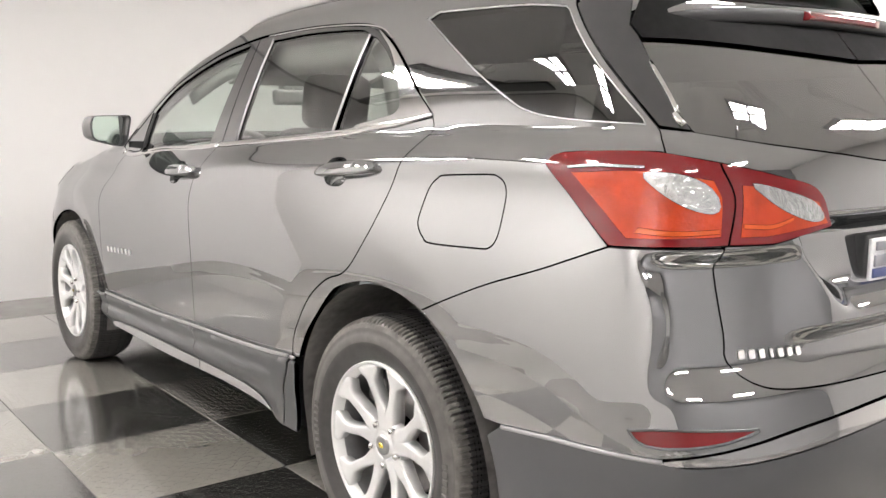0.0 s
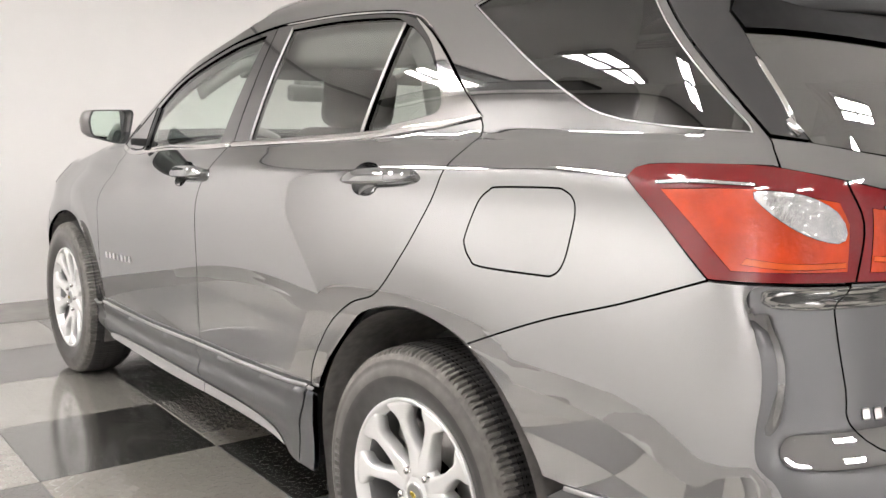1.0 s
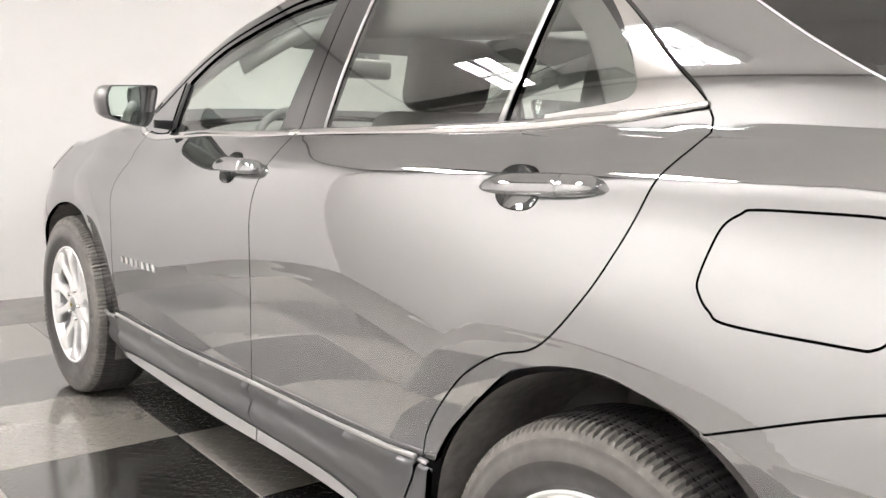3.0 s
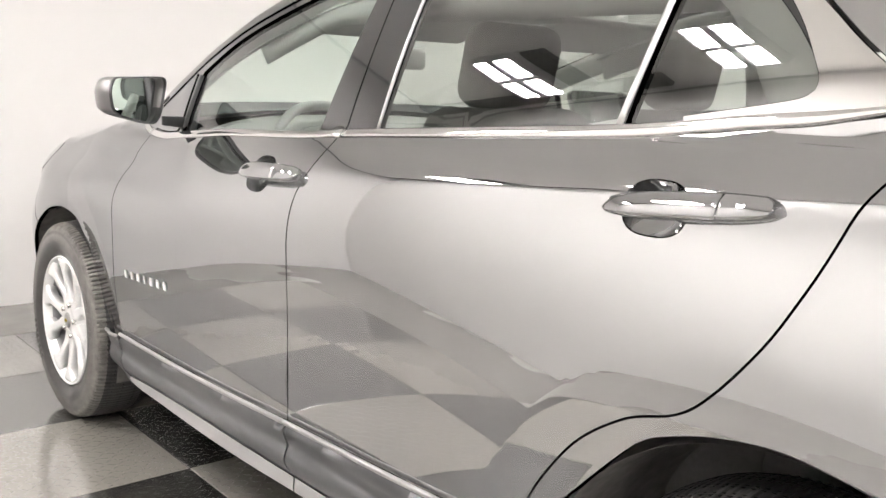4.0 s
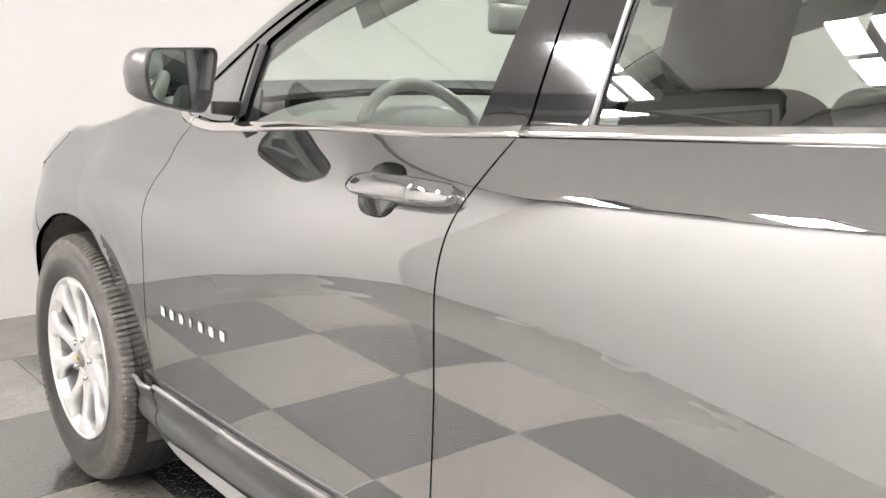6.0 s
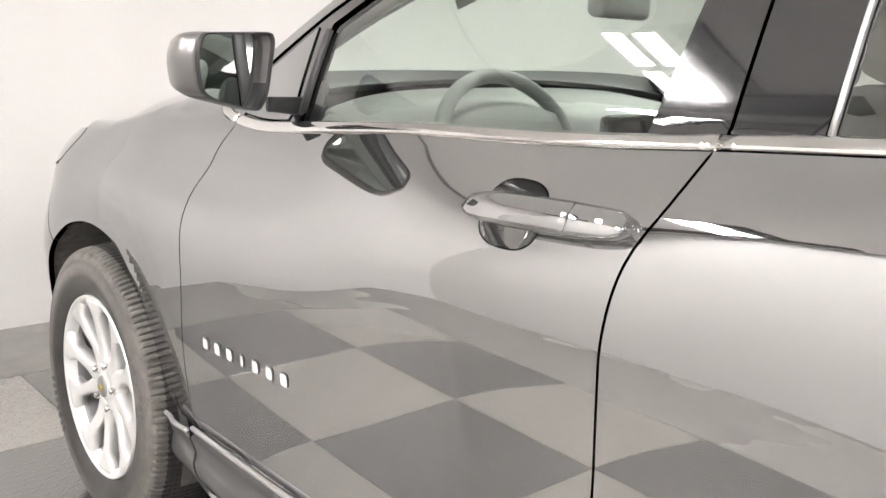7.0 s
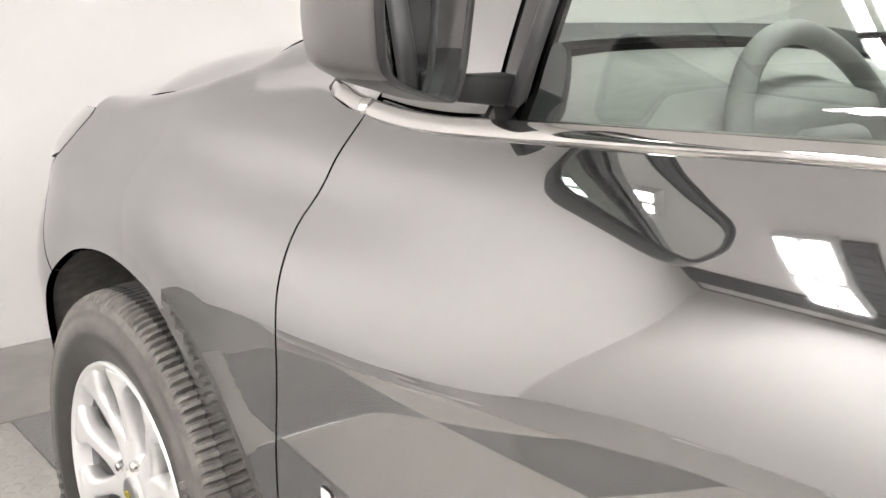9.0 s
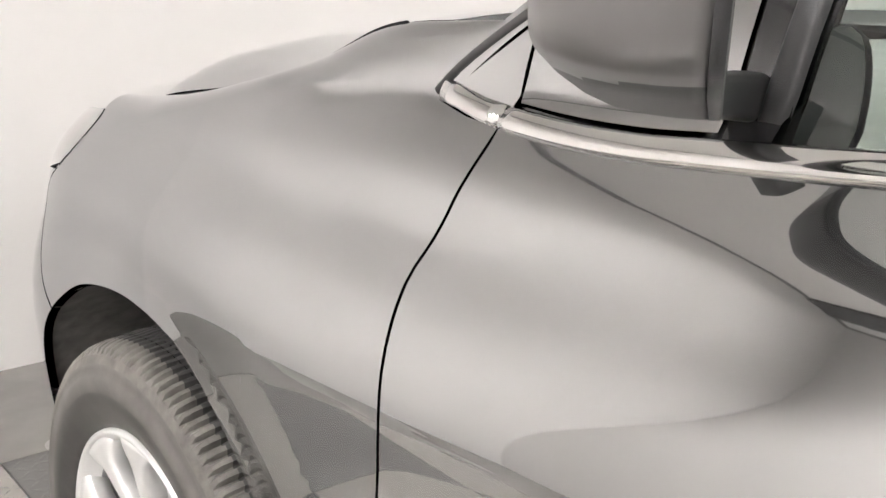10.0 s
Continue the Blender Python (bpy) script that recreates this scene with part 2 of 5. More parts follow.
def side(s, z):
    """The left flank, wrapped round the nose and the tail: s is the way along it (y on the flank), z the height."""
    s, z = np.broadcast_arrays(np.asarray(s, float), np.asarray(z, float))
    y = np.clip(s, TURN_REAR, TURN_FRONT)
    zp = z - smooth(0.80, 1.02, z) * 0.055 * (1.3 - y)
    w = half_width(zp, y) - 0.026 * ((y - 0.95) / 1.25) ** 2 * smooth(1.16, 0.96, zp)
    w = w + smooth(1.15, -0.30, y) * rear_lean(z)
    w = w - smooth(2.45, 3.15, s) * (0.062 * smooth(0.56, 0.88, z) - 0.016)
    w = w - 0.078 * smooth(1.45, 2.35, y) * smooth(0.765, 1.055, zp)
    w = w - 0.022 * smooth(0.5, -0.6, y) * smooth(1.0, 1.16, zp)
    for yw in (0.0, WHEELBASE):
        r = np.hypot(y - yw, (z - AXLE) * 0.97)
        w = w - 0.010 * np.clip((0.535 - r) / 0.1, 0, 1.3) ** 1.15 * smooth(1.05, 0.8, z)
    x, yy = w.copy(), s.copy()
    u = np.clip((TURN_REAR - s) / REAR[3], 0, 1)
    fx, fy = np.interp(u, REAR[0], REAR[1]), np.interp(u, REAR[0], REAR[2])
    back = s < TURN_REAR
    x, yy = np.where(back, w * fx, x), np.where(back, TURN_REAR + (rear_end(z) - TURN_REAR) * fy, yy)
    u = np.clip((s - TURN_FRONT) / FRONT[3], 0, 1)
    fx, fy = np.interp(u, FRONT[0], FRONT[1]), np.interp(u, FRONT[0], FRONT[2])
    fore = s > TURN_FRONT
    x, yy = np.where(fore, w * fx, x), np.where(fore, TURN_FRONT + (front_end(z) - TURN_FRONT) * fy, yy)
    return np.stack([-x, yy, z], -1)


def brow(y):
    """The height at which the flank turns over into the roof or, ahead of the windscreen, into the wing's top."""
    return np.where(y > 2.0, 0.934 + 0.119 * (1 - smooth(2.20, 3.25, y)), roof_z(y) - 0.125)


def skin(s, v):
    """As side(), but above brow() v goes on over the shoulder: 0 to 1 past brow() leads to the bonnet's edge or the roof's middle."""
    s, v = np.broadcast_arrays(np.asarray(s, float), np.asarray(v, float))
    low = side(s, v)
    b = brow(s)
    u = np.clip(v - b, 0, 1)[..., None]
    a = side(s, b)
    t = (a - side(s, b - 0.01)) / 0.01
    wing = s > 2.0
    e = np.stack([np.where(wing, -hood_x(s), 0), s, np.where(wing, hood_z(s), roof_z(s))], -1)
    gap = np.linalg.norm(e - a, axis=-1)[..., None]
    te = np.stack([np.ones_like(s), 0 * s, np.where(wing, 0.14, 0.0)], -1)
    ta = t * np.where(wing, 0.9, 0.45)[..., None] * gap
    te = te * np.where(wing, 0.6, 1.1)[..., None] * gap
    h = (2 * u ** 3 - 3 * u ** 2 + 1) * a + (u ** 3 - 2 * u ** 2 + u) * ta + (3 * u ** 2 - 2 * u ** 3) * e + (u ** 3 - u ** 2) * te
    return np.where((v > b)[..., None], h, low)
# ---- end of form ----


# ---- mesh helpers ----
def part(name, bm, mat, parent=None, label="", smooth_faces=True):
    me = bpy.data.meshes.new(name)
    bm.to_mesh(me)
    bm.free()
    return mesh_part(name, me, mat, parent, label, smooth_faces)


def mesh_part(name, me, mat, parent=None, label="", smooth_faces=True):
    me.materials.append(mat)
    if smooth_faces:
        me.polygons.foreach_set("use_smooth", [True] * len(me.polygons))
    ob = new(name, me)
    if parent:
        ob.parent = parent
    if label:
        tagged(ob, label)
    return ob


def from_arrays(name, verts, faces, mat, parent=None, label="", normals=None, smooth_faces=True):
    me = bpy.data.meshes.new(name)
    me.from_pydata([tuple(map(float, v)) for v in verts], [], [tuple(map(int, f)) for f in faces])
    me.update()
    ob = mesh_part(name, me, mat, parent, label, smooth_faces)
    if normals is not None:
        me.normals_split_custom_set_from_vertices([tuple(map(float, n)) for n in normals])
    return ob


def box(bm, lo, hi, bevel=0.0, seg=2):
    r = bmesh.ops.create_cube(bm, size=1)
    for v in r["verts"]:
        v.co = Vector([(a + b) / 2 + c * (b - a) for a, b, c in zip(lo, hi, v.co)])
    if bevel:
        edges = list({e for v in r["verts"] for e in v.link_edges})
        bmesh.ops.bevel(bm, geom=edges, offset=bevel, segments=seg, affect="EDGES", profile=0.5)


def flow(pts, step=0.02, closed=False):
    """A smooth dense line through the points (Catmull-Rom)."""
    p = np.array(pts, float)
    if closed:
        p = np.vstack([p[-1], p, p[0], p[1]])
    else:
        p = np.vstack([2 * p[0] - p[1], p, 2 * p[-1] - p[-2]])
    out = []
    for i in range(1, len(p) - 2):
        n = max(1, int(np.ceil(np.linalg.norm(p[i + 1] - p[i]) / step)))
        for u in np.arange(n) / n:
            a, b, c, d = p[i - 1:i + 3]
            out.append(0.5 * (2 * b + (c - a) * u + (2 * a - 5 * b + 4 * c - d) * u * u + (3 * b - a - 3 * c + d) * u ** 3))
    if not closed:
        out.append(p[-2])
    return np.array(out)


def joined(*lines):
    """One closed outline of several lines, end to end."""
    out = [lines[0][0]]
    for line in lines:
        for q in line:
            if np.linalg.norm(q - out[-1]) > 1e-4:
                out.append(q)
    if np.linalg.norm(out[0] - out[-1]) < 1e-4:
        out.pop()
    return np.array(out)


def area(p):
    q = np.roll(p, -1, 0)
    return 0.5 * np.sum(p[:, 0] * q[:, 1] - q[:, 0] * p[:, 1])


def dense(p, step):
    out = []
    for a, b in zip(p, np.roll(p, -1, 0)):
        n = max(1, int(np.ceil(np.linalg.norm(b - a) / step)))
        out += [a + (b - a) * i / n for i in range(n)]
    return np.array(out)


def outward(p):
    """The outward normals of a counter-clockwise outline."""
    e = np.roll(p, -1, 0) - p
    e /= np.linalg.norm(e, axis=1)[:, None] + 1e-12
    n = np.stack([e[:, 1], -e[:, 0]], 1)
    m = n + np.roll(n, 1, 0)
    k = 2 / np.maximum(np.sum(m * m, 1), 0.5)
    return m * k[:, None]


def inside(p, q):
    a, b = p, np.roll(p, -1, 0)
    r = np.zeros(len(q), bool)
    for (x0, y0), (x1, y1) in zip(a, b):
        if y0 != y1:
            r ^= ((y0 > q[:, 1]) != (y1 > q[:, 1])) & (q[:, 0] < (x1 - x0) * (q[:, 1] - y0) / (y1 - y0) + x0)
    return r


def near(p, q):
    """Distance of the points q from the outline p."""
    d = np.full(len(q), 1e9)
    for a, b in zip(p, np.roll(p, -1, 0)):
        e = b - a
        u = np.clip(((q - a) @ e) / (e @ e + 1e-12), 0, 1)
        d = np.minimum(d, np.linalg.norm(q - a - u[:, None] * e, axis=1))
    return d


def normal_of(fn, q, h=2e-3):
    du = fn(q[:, 0] + h, q[:, 1]) - fn(q[:, 0] - h, q[:, 1])
    dv = fn(q[:, 0], q[:, 1] + h) - fn(q[:, 0], q[:, 1] - h)
    n = np.cross(dv, du)
    n /= np.linalg.norm(n, axis=1)[:, None] + 1e-12
    return n, du / (2 * h), dv / (2 * h)


def panel(name, outline, mat, parent=None, label="", fn=None, holes=(), step=0.022, gap=0.002, hem=0.014, lift=0.0, flip=False, edge=0.0012):
    """A pressed sheet on the surface fn(s, v) within an outline, less its holes, with a rounded, turned-in edge. flip: on the car's other side."""
    fn = fn or side
    rings = []
    for ring, sign in [(outline, 1)] + [(h, -1) for h in holes]:
        p = np.array(ring, float)
        if area(p) < 0:
            p = p[::-1]
        p = dense(p, step)
        rings.append((p - outward(p) * gap * sign, sign))
    lo, hi = rings[0][0].min(0), rings[0][0].max(0)
    gx, gy = np.meshgrid(np.arange(lo[0], hi[0], step), np.arange(lo[1], hi[1], step))
    grid = np.stack([gx.ravel(), gy.ravel()], 1)
    keep = inside(rings[0][0], grid) & (near(rings[0][0], grid) > step * 0.45)
    for h, _ in rings[1:]:
        keep &= ~inside(h, grid) & (near(h, grid) > step * 0.45)
    grid = grid[keep]
    flat, edges, base = [], [], 0
    for p, _ in rings:
        flat += list(p)
        edges += [(base + i, base + (i + 1) % len(p)) for i in range(len(p))]
        base += len(p)
    flat += list(grid)
    co, _, tris, _, _, _ = geometry.delaunay_2d_cdt([Vector(v) for v in flat], edges, [], 0, 1e-7)
    q = np.array([tuple(c) for c in co])
    tris = np.array([tuple(t) for t in tris])
    mid = q[tris].mean(1)
    ok = inside(rings[0][0], mid)
    for h, _ in rings[1:]:
        ok &= ~inside(h, mid)
    tris = [tuple(t) for t in tris[ok]]
    n, du, dv = normal_of(fn, q)
    verts, norms = list(fn(q[:, 0], q[:, 1]) + n * lift), list(n)
    faces = []
    for t in tris:
        a, b, c = (q[i] for i in t[:3])
        turn = (b[0] - a[0]) * (c[1] - a[1]) - (b[1] - a[1]) * (c[0] - a[0])
        faces.append(t if turn < 0 else t[::-1])
    for p, sign in rings:
        n, du, dv = normal_of(fn, p)
        o2 = outward(p) * sign
        o2 /= np.linalg.norm(o2, axis=1)[:, None]
        o = du * o2[:, :1] + dv * o2[:, 1:]
        o /= np.linalg.norm(o, axis=1)[:, None]
        top = fn(p[:, 0], p[:, 1]) + n * lift
        k, m = len(verts), len(p)
        for pos, nor in ((top, n), (top + o * edge - n * edge, o * 0.7 + n * 0.7), (top + o * edge - n * hem, o)):
            verts += list(pos)
            norms += list(nor / np.linalg.norm(nor, axis=1)[:, None])
        for r in (0, 1):
            for i in range(m):
                j = (i + 1) % m
                f = (k + r * m + i, k + r * m + j, k + (r + 1) * m + j, k + (r + 1) * m + i)
                faces.append(f if sign < 0 else f[::-1])
    verts, norms = np.array(verts), np.array(norms)
    if flip:
        verts[:, 0] *= -1
        norms[:, 0] *= -1
        faces = [f[::-1] for f in faces]
    return from_arrays(name, verts, faces, mat, parent, label, norms)


def strip(name, line, mat, parent=None, label="", width=0.014, proud=0.006, fn=None, lift=0.0, flip=False, seg=8, swell=None):
    """A rounded moulding that lies along a line on the surface."""
    fn = fn or side
    p = np.array(line, float)
    n, du, dv = normal_of(fn, p)
    c = fn(p[:, 0], p[:, 1]) + n * lift
    t = np.gradient(c, axis=0)
    t /= np.linalg.norm(t, axis=1)[:, None]
    b = np.cross(n, t)
    w = np.full(len(p), width) if swell is None else np.array(swell)
    verts, faces, m = [], [], seg + 1
    for i in range(len(p)):
        for k in range(m):
            a = math.pi * k / seg
            verts.append(c[i] + b[i] * math.cos(a) * w[i] / 2 + n[i] * (proud * math.sin(a) ** 0.6 - 0.002 if 0 < k < seg else -0.004))
    for i in range(len(p) - 1):
        for k in range(seg):
            f = (i * m + k, i * m + k + 1, (i + 1) * m + k + 1, (i + 1) * m + k)
            faces.append(f)
    faces += [tuple(range(m))[::-1], tuple((len(p) - 1) * m + k for k in range(m))]
    verts = np.array(verts)
    if flip:
        verts[:, 0] *= -1
        faces = [f[::-1] for f in faces]
    return from_arrays(name, verts, faces, mat, parent, label)


def lathe(profile, n=96, wobble=None):
    """Verts and faces of a profile of (radius, x) turned about the x axis."""
    verts, faces, m = [], [], len(profile)
    for i in range(n):
        a = 2 * math.pi * i / n
        for k, (r, x) in enumerate(profile):
            rr = r if wobble is None else r + wobble(i, k)
            verts.append((x, rr * math.cos(a), rr * math.sin(a)))
    for i in range(n):
        j = (i + 1) % n
        for k in range(m - 1):
            faces.append((i * m + k, i * m + k + 1, j * m + k + 1, j * m + k))
    return verts, faces


def loft(rings, closed=True, caps=True):
    """Verts and faces over rings of equally many points."""
    m = len(rings[0])
    verts = [v for r in rings for v in r]
    faces = []
    for i in range(len(rings) - 1):
        for k in range(m if closed else m - 1):
            j = (k + 1) % m
            faces.append((i * m + k, i * m + j, (i + 1) * m + j, (i + 1) * m + k))
    if caps:
        faces += [tuple(range(m))[::-1], tuple((len(rings) - 1) * m + k for k in range(m))]
    return verts, faces


def round_ring(w, h, r=0.4, n=24):
    """A rounded rectangle of (a, b) points."""
    out = []
    for i in range(n):
        a = 2 * math.pi * i / n
        c, s = math.cos(a), math.sin(a)
        out.append((w / 2 * math.copysign(abs(c) ** r, c), h / 2 * math.copysign(abs(s) ** r, s)))
    return out


def tube(name, pts, r, mat, parent=None, label="", n=12):
    p = np.array(pts, float)
    t = np.gradient(p, axis=0)
    rings = []
    for c, d in zip(p, t):
        d = Vector(d).normalized()
        u = d.orthogonal().normalized() if abs(d.z) > 0.9 else d.cross(Vector((0, 0, 1))).normalized()
        v = d.cross(u)
        rings.append([tuple(Vector(c) + (u * math.cos(2 * math.pi * k / n) + v * math.sin(2 * math.pi * k / n)) * r) for k in range(n)])
    return from_arrays(name, *loft(rings), mat, parent, label)

# ---- the room ----
ROOM = (-3.45, 4.15, -4.6, 4.43, 2.82)  # west, east, south, north, height


def slab(name, lo, hi, mat, label, category):
    bm = bmesh.new()
    box(bm, lo, hi)
    return tagged(part(name, bm, mat, None, "", False), label, category, kind="structure")


x0, x1, y0, y1, top = ROOM
slab("wall_north", (x0 - 0.15, y1, 0), (x1 + 0.15, y1 + 0.15, top), WALL, "smooth warm white painted wall ahead of the car", "wall")
# unseen south wall, grey so that the tail mirrors something darker
slab("wall_south", (x0 - 0.15, y0 - 0.15, 0), (x1 + 0.15, y0, top), WALL_GREY, "unseen plain grey wall in place of a darker hall behind the car", "wall")
slab("wall_west", (x0 - 0.15, y0, 0), (x0, y1, top), WALL, "smooth warm white painted side wall", "wall")
slab("wall_east", (x1, y0, 0), (x1 + 0.15, y1, top), WALL, "smooth warm white painted side wall", "wall")
slab("ceiling", (x0 - 0.15, y0 - 0.15, top), (x1 + 0.15, y1 + 0.15, top + 0.15), CEILING, "flat dim grey ceiling with bright lamps", "ceiling")
floor = slab("floor", (x0 - 0.15, y0 - 0.15, -0.15), (x1 + 0.15, y1 + 0.15, -0.004), JOINT, "glossy checkered charcoal and beige tile floor", "floor")
CHEQUER = (-2.575, 3.855)  # the tiles' west and north edges
slab("floor_border", (x0 - 0.15, y0 - 0.15, -0.012), (CHEQUER[0] - 0.002, y1 + 0.15, 0), BORDER, "plain worn grey floor along the side wall", "floor border")
slab("floor_border", (CHEQUER[0], CHEQUER[1] + 0.002, -0.012), (x1 + 0.15, y1 + 0.15, 0), BORDER, "plain worn grey floor along the wall ahead", "floor border")


def ceiling_lamp():
    """A square lamp of four bright fields between crossbars in a shallow housing."""
    lamp = new("ceiling_lamp")
    bm = bmesh.new()
    a, b = 0.37, 0.17
    box(bm, (-a, -b, 0.02), (a, b, 0.06), 0.004)
    for lo, hi in (((-a, -b, -0.012), (0.02 - a, b, 0.03)), ((a - 0.02, -b, -0.012), (a, b, 0.03)), ((0.01 - a, -b, -0.012), (a - 0.01, 0.02 - b, 0.03)), ((0.01 - a, b - 0.02, -0.012), (a - 0.01, b, 0.03)), ((-0.026, 0.01 - b, -0.016), (0.026, b - 0.01, 0.03)), ((0.01 - a, -0.022, -0.0155), (a - 0.01, 0.022, 0.03))):
        box(bm, lo, hi)
    part("housing", bm, LAMP_BODY, lamp, "", False)
    for x in (-0.186, 0.186):
        for y in (-0.084, 0.084):
            bm = bmesh.new()
            box(bm, (x - 0.155, y - 0.057, -0.008), (x + 0.155, y + 0.057, 0.019), 0.003)
            part("diffuser", bm, LAMP, lamp, "", False)
    return tagged(lamp, "white ceiling lamp with four bright fields", "ceiling lamp", "lamps under the ceiling")


first_lamp = ceiling_lamp()
# the rows at x = 0.90 and 3.00 are unseen, added to light the room
LAMPS = [(-2.73, 3.15), (-2.73, 1.75), (-2.73, 0.35), (-2.73, -2.45), (0.90, 1.90), (0.90, 0.10), (0.90, -1.70), (0.90, -3.40), (-1.20, -3.70), (3.00, 1.90), (3.00, 0.10), (3.00, -1.70)]
first_lamp.matrix_basis = pose(*LAMPS[0], top - 0.062)
for x, y in LAMPS[1:]:
    copy_thing(first_lamp, pose(x, y, top - 0.062))

# dark pieces on the ceiling, seen mirrored in the side glass
bm = bmesh.new()
box(bm, (-3.30, 2.35, top - 0.035), (-3.08, y1, top), 0.004)
tagged(part("ceiling_beam", bm, SATIN, None, "", False), "long matt black beam under the ceiling beside the wall", "beam")
bm = bmesh.new()
box(bm, (-3.06, 2.80, top - 0.03), (-2.38, 2.965, top), 0.006)
for i in range(9):
    box(bm, (-3.02 + 0.073 * i, 2.82, top - 0.036), (-2.985 + 0.073 * i, 2.945, top - 0.028))
tagged(part("ceiling_vent", bm, SATIN, None, "", False), "black slotted vent in the ceiling beside a lamp", "vent")
for lo, hi in (((x0, y1 - 0.012, top - 0.02), (x1, y1, top)), ((x0, y0, top - 0.02), (x0 + 0.012, y1 - 0.012, top))):
    slab("trim", lo, hi, WALL_GREY, "thin dark joint strip between wall and ceiling", "trim")

# ---- the car ----
car = new("car")
tagged(car, "dark grey metallic five-door family car with privacy glass and silver wheels", "car")

SEAM_FRONT = flow([(2.203, 1.029), (2.205, 0.989), (2.215, 0.930), (2.216, 0.903), (2.198, 0.850), (2.188, 0.795), (2.192, 0.720), (2.208, 0.615), (2.212, 0.540), (2.209, 0.470), (2.198, 0.412)])
SEAM_MIDDLE = flow([(1.068, 1.102), (1.084, 1.045), (1.115, 0.979), (1.127, 0.898), (1.126, 0.821), (1.126, 0.721), (1.134, 0.617), (1.144, 0.532), (1.156, 0.458)])
SEAM_REAR = flow([(-0.095, 1.211), (-0.108, 1.175), (-0.058, 1.089), (-0.016, 0.987), (0.023, 0.909), (0.082, 0.833), (0.133, 0.792), (0.211, 0.764), (0.293, 0.707), (0.356, 0.632), (0.399, 0.560), (0.419, 0.486), (0.461, 0.395), (0.480, 0.320), (0.489, 0.286)])
BELT = flow([(2.301, 1.041), (2.250, 1.033), (2.190, 1.028), (2.120, 1.026), (2.050, 1.028), (2.000, 1.032), (1.920, 1.039), (1.840, 1.047), (1.716, 1.058), (1.620, 1.066), (1.532, 1.072), (1.236, 1.087), (1.020, 1.104), (0.630, 1.131), (0.332, 1.153), (0.136, 1.178), (0.030, 1.190), (-0.095, 1.211)])
SILL = flow([(2.390, 0.392), (2.330, 0.400), (2.195, 0.412), (1.620, 0.433), (1.156, 0.458), (0.767, 0.476), (0.418, 0.502), (0.360, 0.508)])
TRIM_TOP = flow([(2.165, 0.286), (2.050, 0.308), (1.930, 0.320), (1.640, 0.334), (1.360, 0.338), (1.140, 0.335), (0.860, 0.328), (0.700, 0.312), (0.600, 0.286)])
TRIM_LOW = flow([(2.165, 0.277), (1.940, 0.291), (1.650, 0.298), (1.150, 0.302), (0.860, 0.298), (0.600, 0.281)])
WINDOW_LINE = flow([(-0.095, 1.211), (-0.070, 1.240), (0.000, 1.292), (0.076, 1.355), (0.160, 1.412), (0.250, 1.457), (0.382, 1.481), (0.666, 1.492), (0.987, 1.486), (1.150, 1.471),
                    (1.350, 1.438), (1.600, 1.366), (1.760, 1.316), (1.980, 1.236), (2.190, 1.125), (2.301, 1.036)])
PILLAR = flow([(2.322, 1.046), (2.200, 1.150), (1.990, 1.258), (1.770, 1.338), (1.620, 1.390), (1.370, 1.466), (1.250, 1.505), (1.180, 1.545)])
ARCH_REAR = flow([(0.413, 0.297), (0.397, 0.413), (0.378, 0.505), (0.330, 0.586), (0.300, 0.620), (0.237, 0.687), (0.186, 0.735), (0.143, 0.756), (0.062, 0.779), (-0.025, 0.787), (-0.108, 0.777), (-0.170, 0.765), (-0.217, 0.750), (-0.281, 0.717), (-0.355, 0.662), (-0.418, 0.589), (-0.445, 0.542), (-0.467, 0.493), (-0.485, 0.434), (-0.495, 0.363), (-0.499, 0.315)])
ARCH_FRONT = flow([(2.325, 0.280), (2.335, 0.310), (2.352, 0.390), (2.375, 0.470), (2.410, 0.548), (2.455, 0.615), (2.530, 0.678), (2.594, 0.718), (2.660, 0.728), (2.720, 0.732), (2.800, 0.733), (2.890, 0.724), (2.980, 0.703), (3.050, 0.665), (3.110, 0.618), (3.180, 0.540), (3.220, 0.460), (3.235, 0.360), (3.240, 0.300)])
SEAM_NOSE = flow([(3.205, 0.932), (3.194, 0.916), (3.184, 0.898), (3.182, 0.880), (3.202, 0.851), (3.270, 0.812), (3.290, 0.770), (3.220, 0.705), (3.150, 0.665), (3.080, 0.643)])
BUMPER_SEAM = flow([(-0.217, 0.750), (-0.431, 0.840), (-0.620, 0.904), (-0.778, 0.964)])
TAIL_LAMP = [(-0.597, 1.118), (-0.636, 1.142), (-0.843, 1.150), (-1.002, 1.130), (-1.152, 1.103), (-1.282, 1.071), (-1.334, 0.992), (-1.138, 0.967), (-0.778, 0.964)]
HATCH_LOW = flow([(-1.013, 0.969), (-1.027, 0.902), (-1.045, 0.794), (-1.046, 0.741), (-1.102, 0.693), (-1.256, 0.675), (-1.498, 0.668), (-1.702, 0.667)])


def cut(line, a, b):
    """The stretch of a line between the places s = a and s = b."""
    s = line[:, 0]
    order = np.argsort(s)
    f = lambda q: np.array([q, np.interp(q, s[order], line[order, 1])])
    mid = line[(s > min(a, b)) & (s < max(a, b))]
    mid = mid[np.argsort(mid[:, 0])]
    if a > b:
        mid = mid[::-1]
    return np.vstack([f(a), mid, f(b)])


def line(*pts):
    return np.array(pts, float)


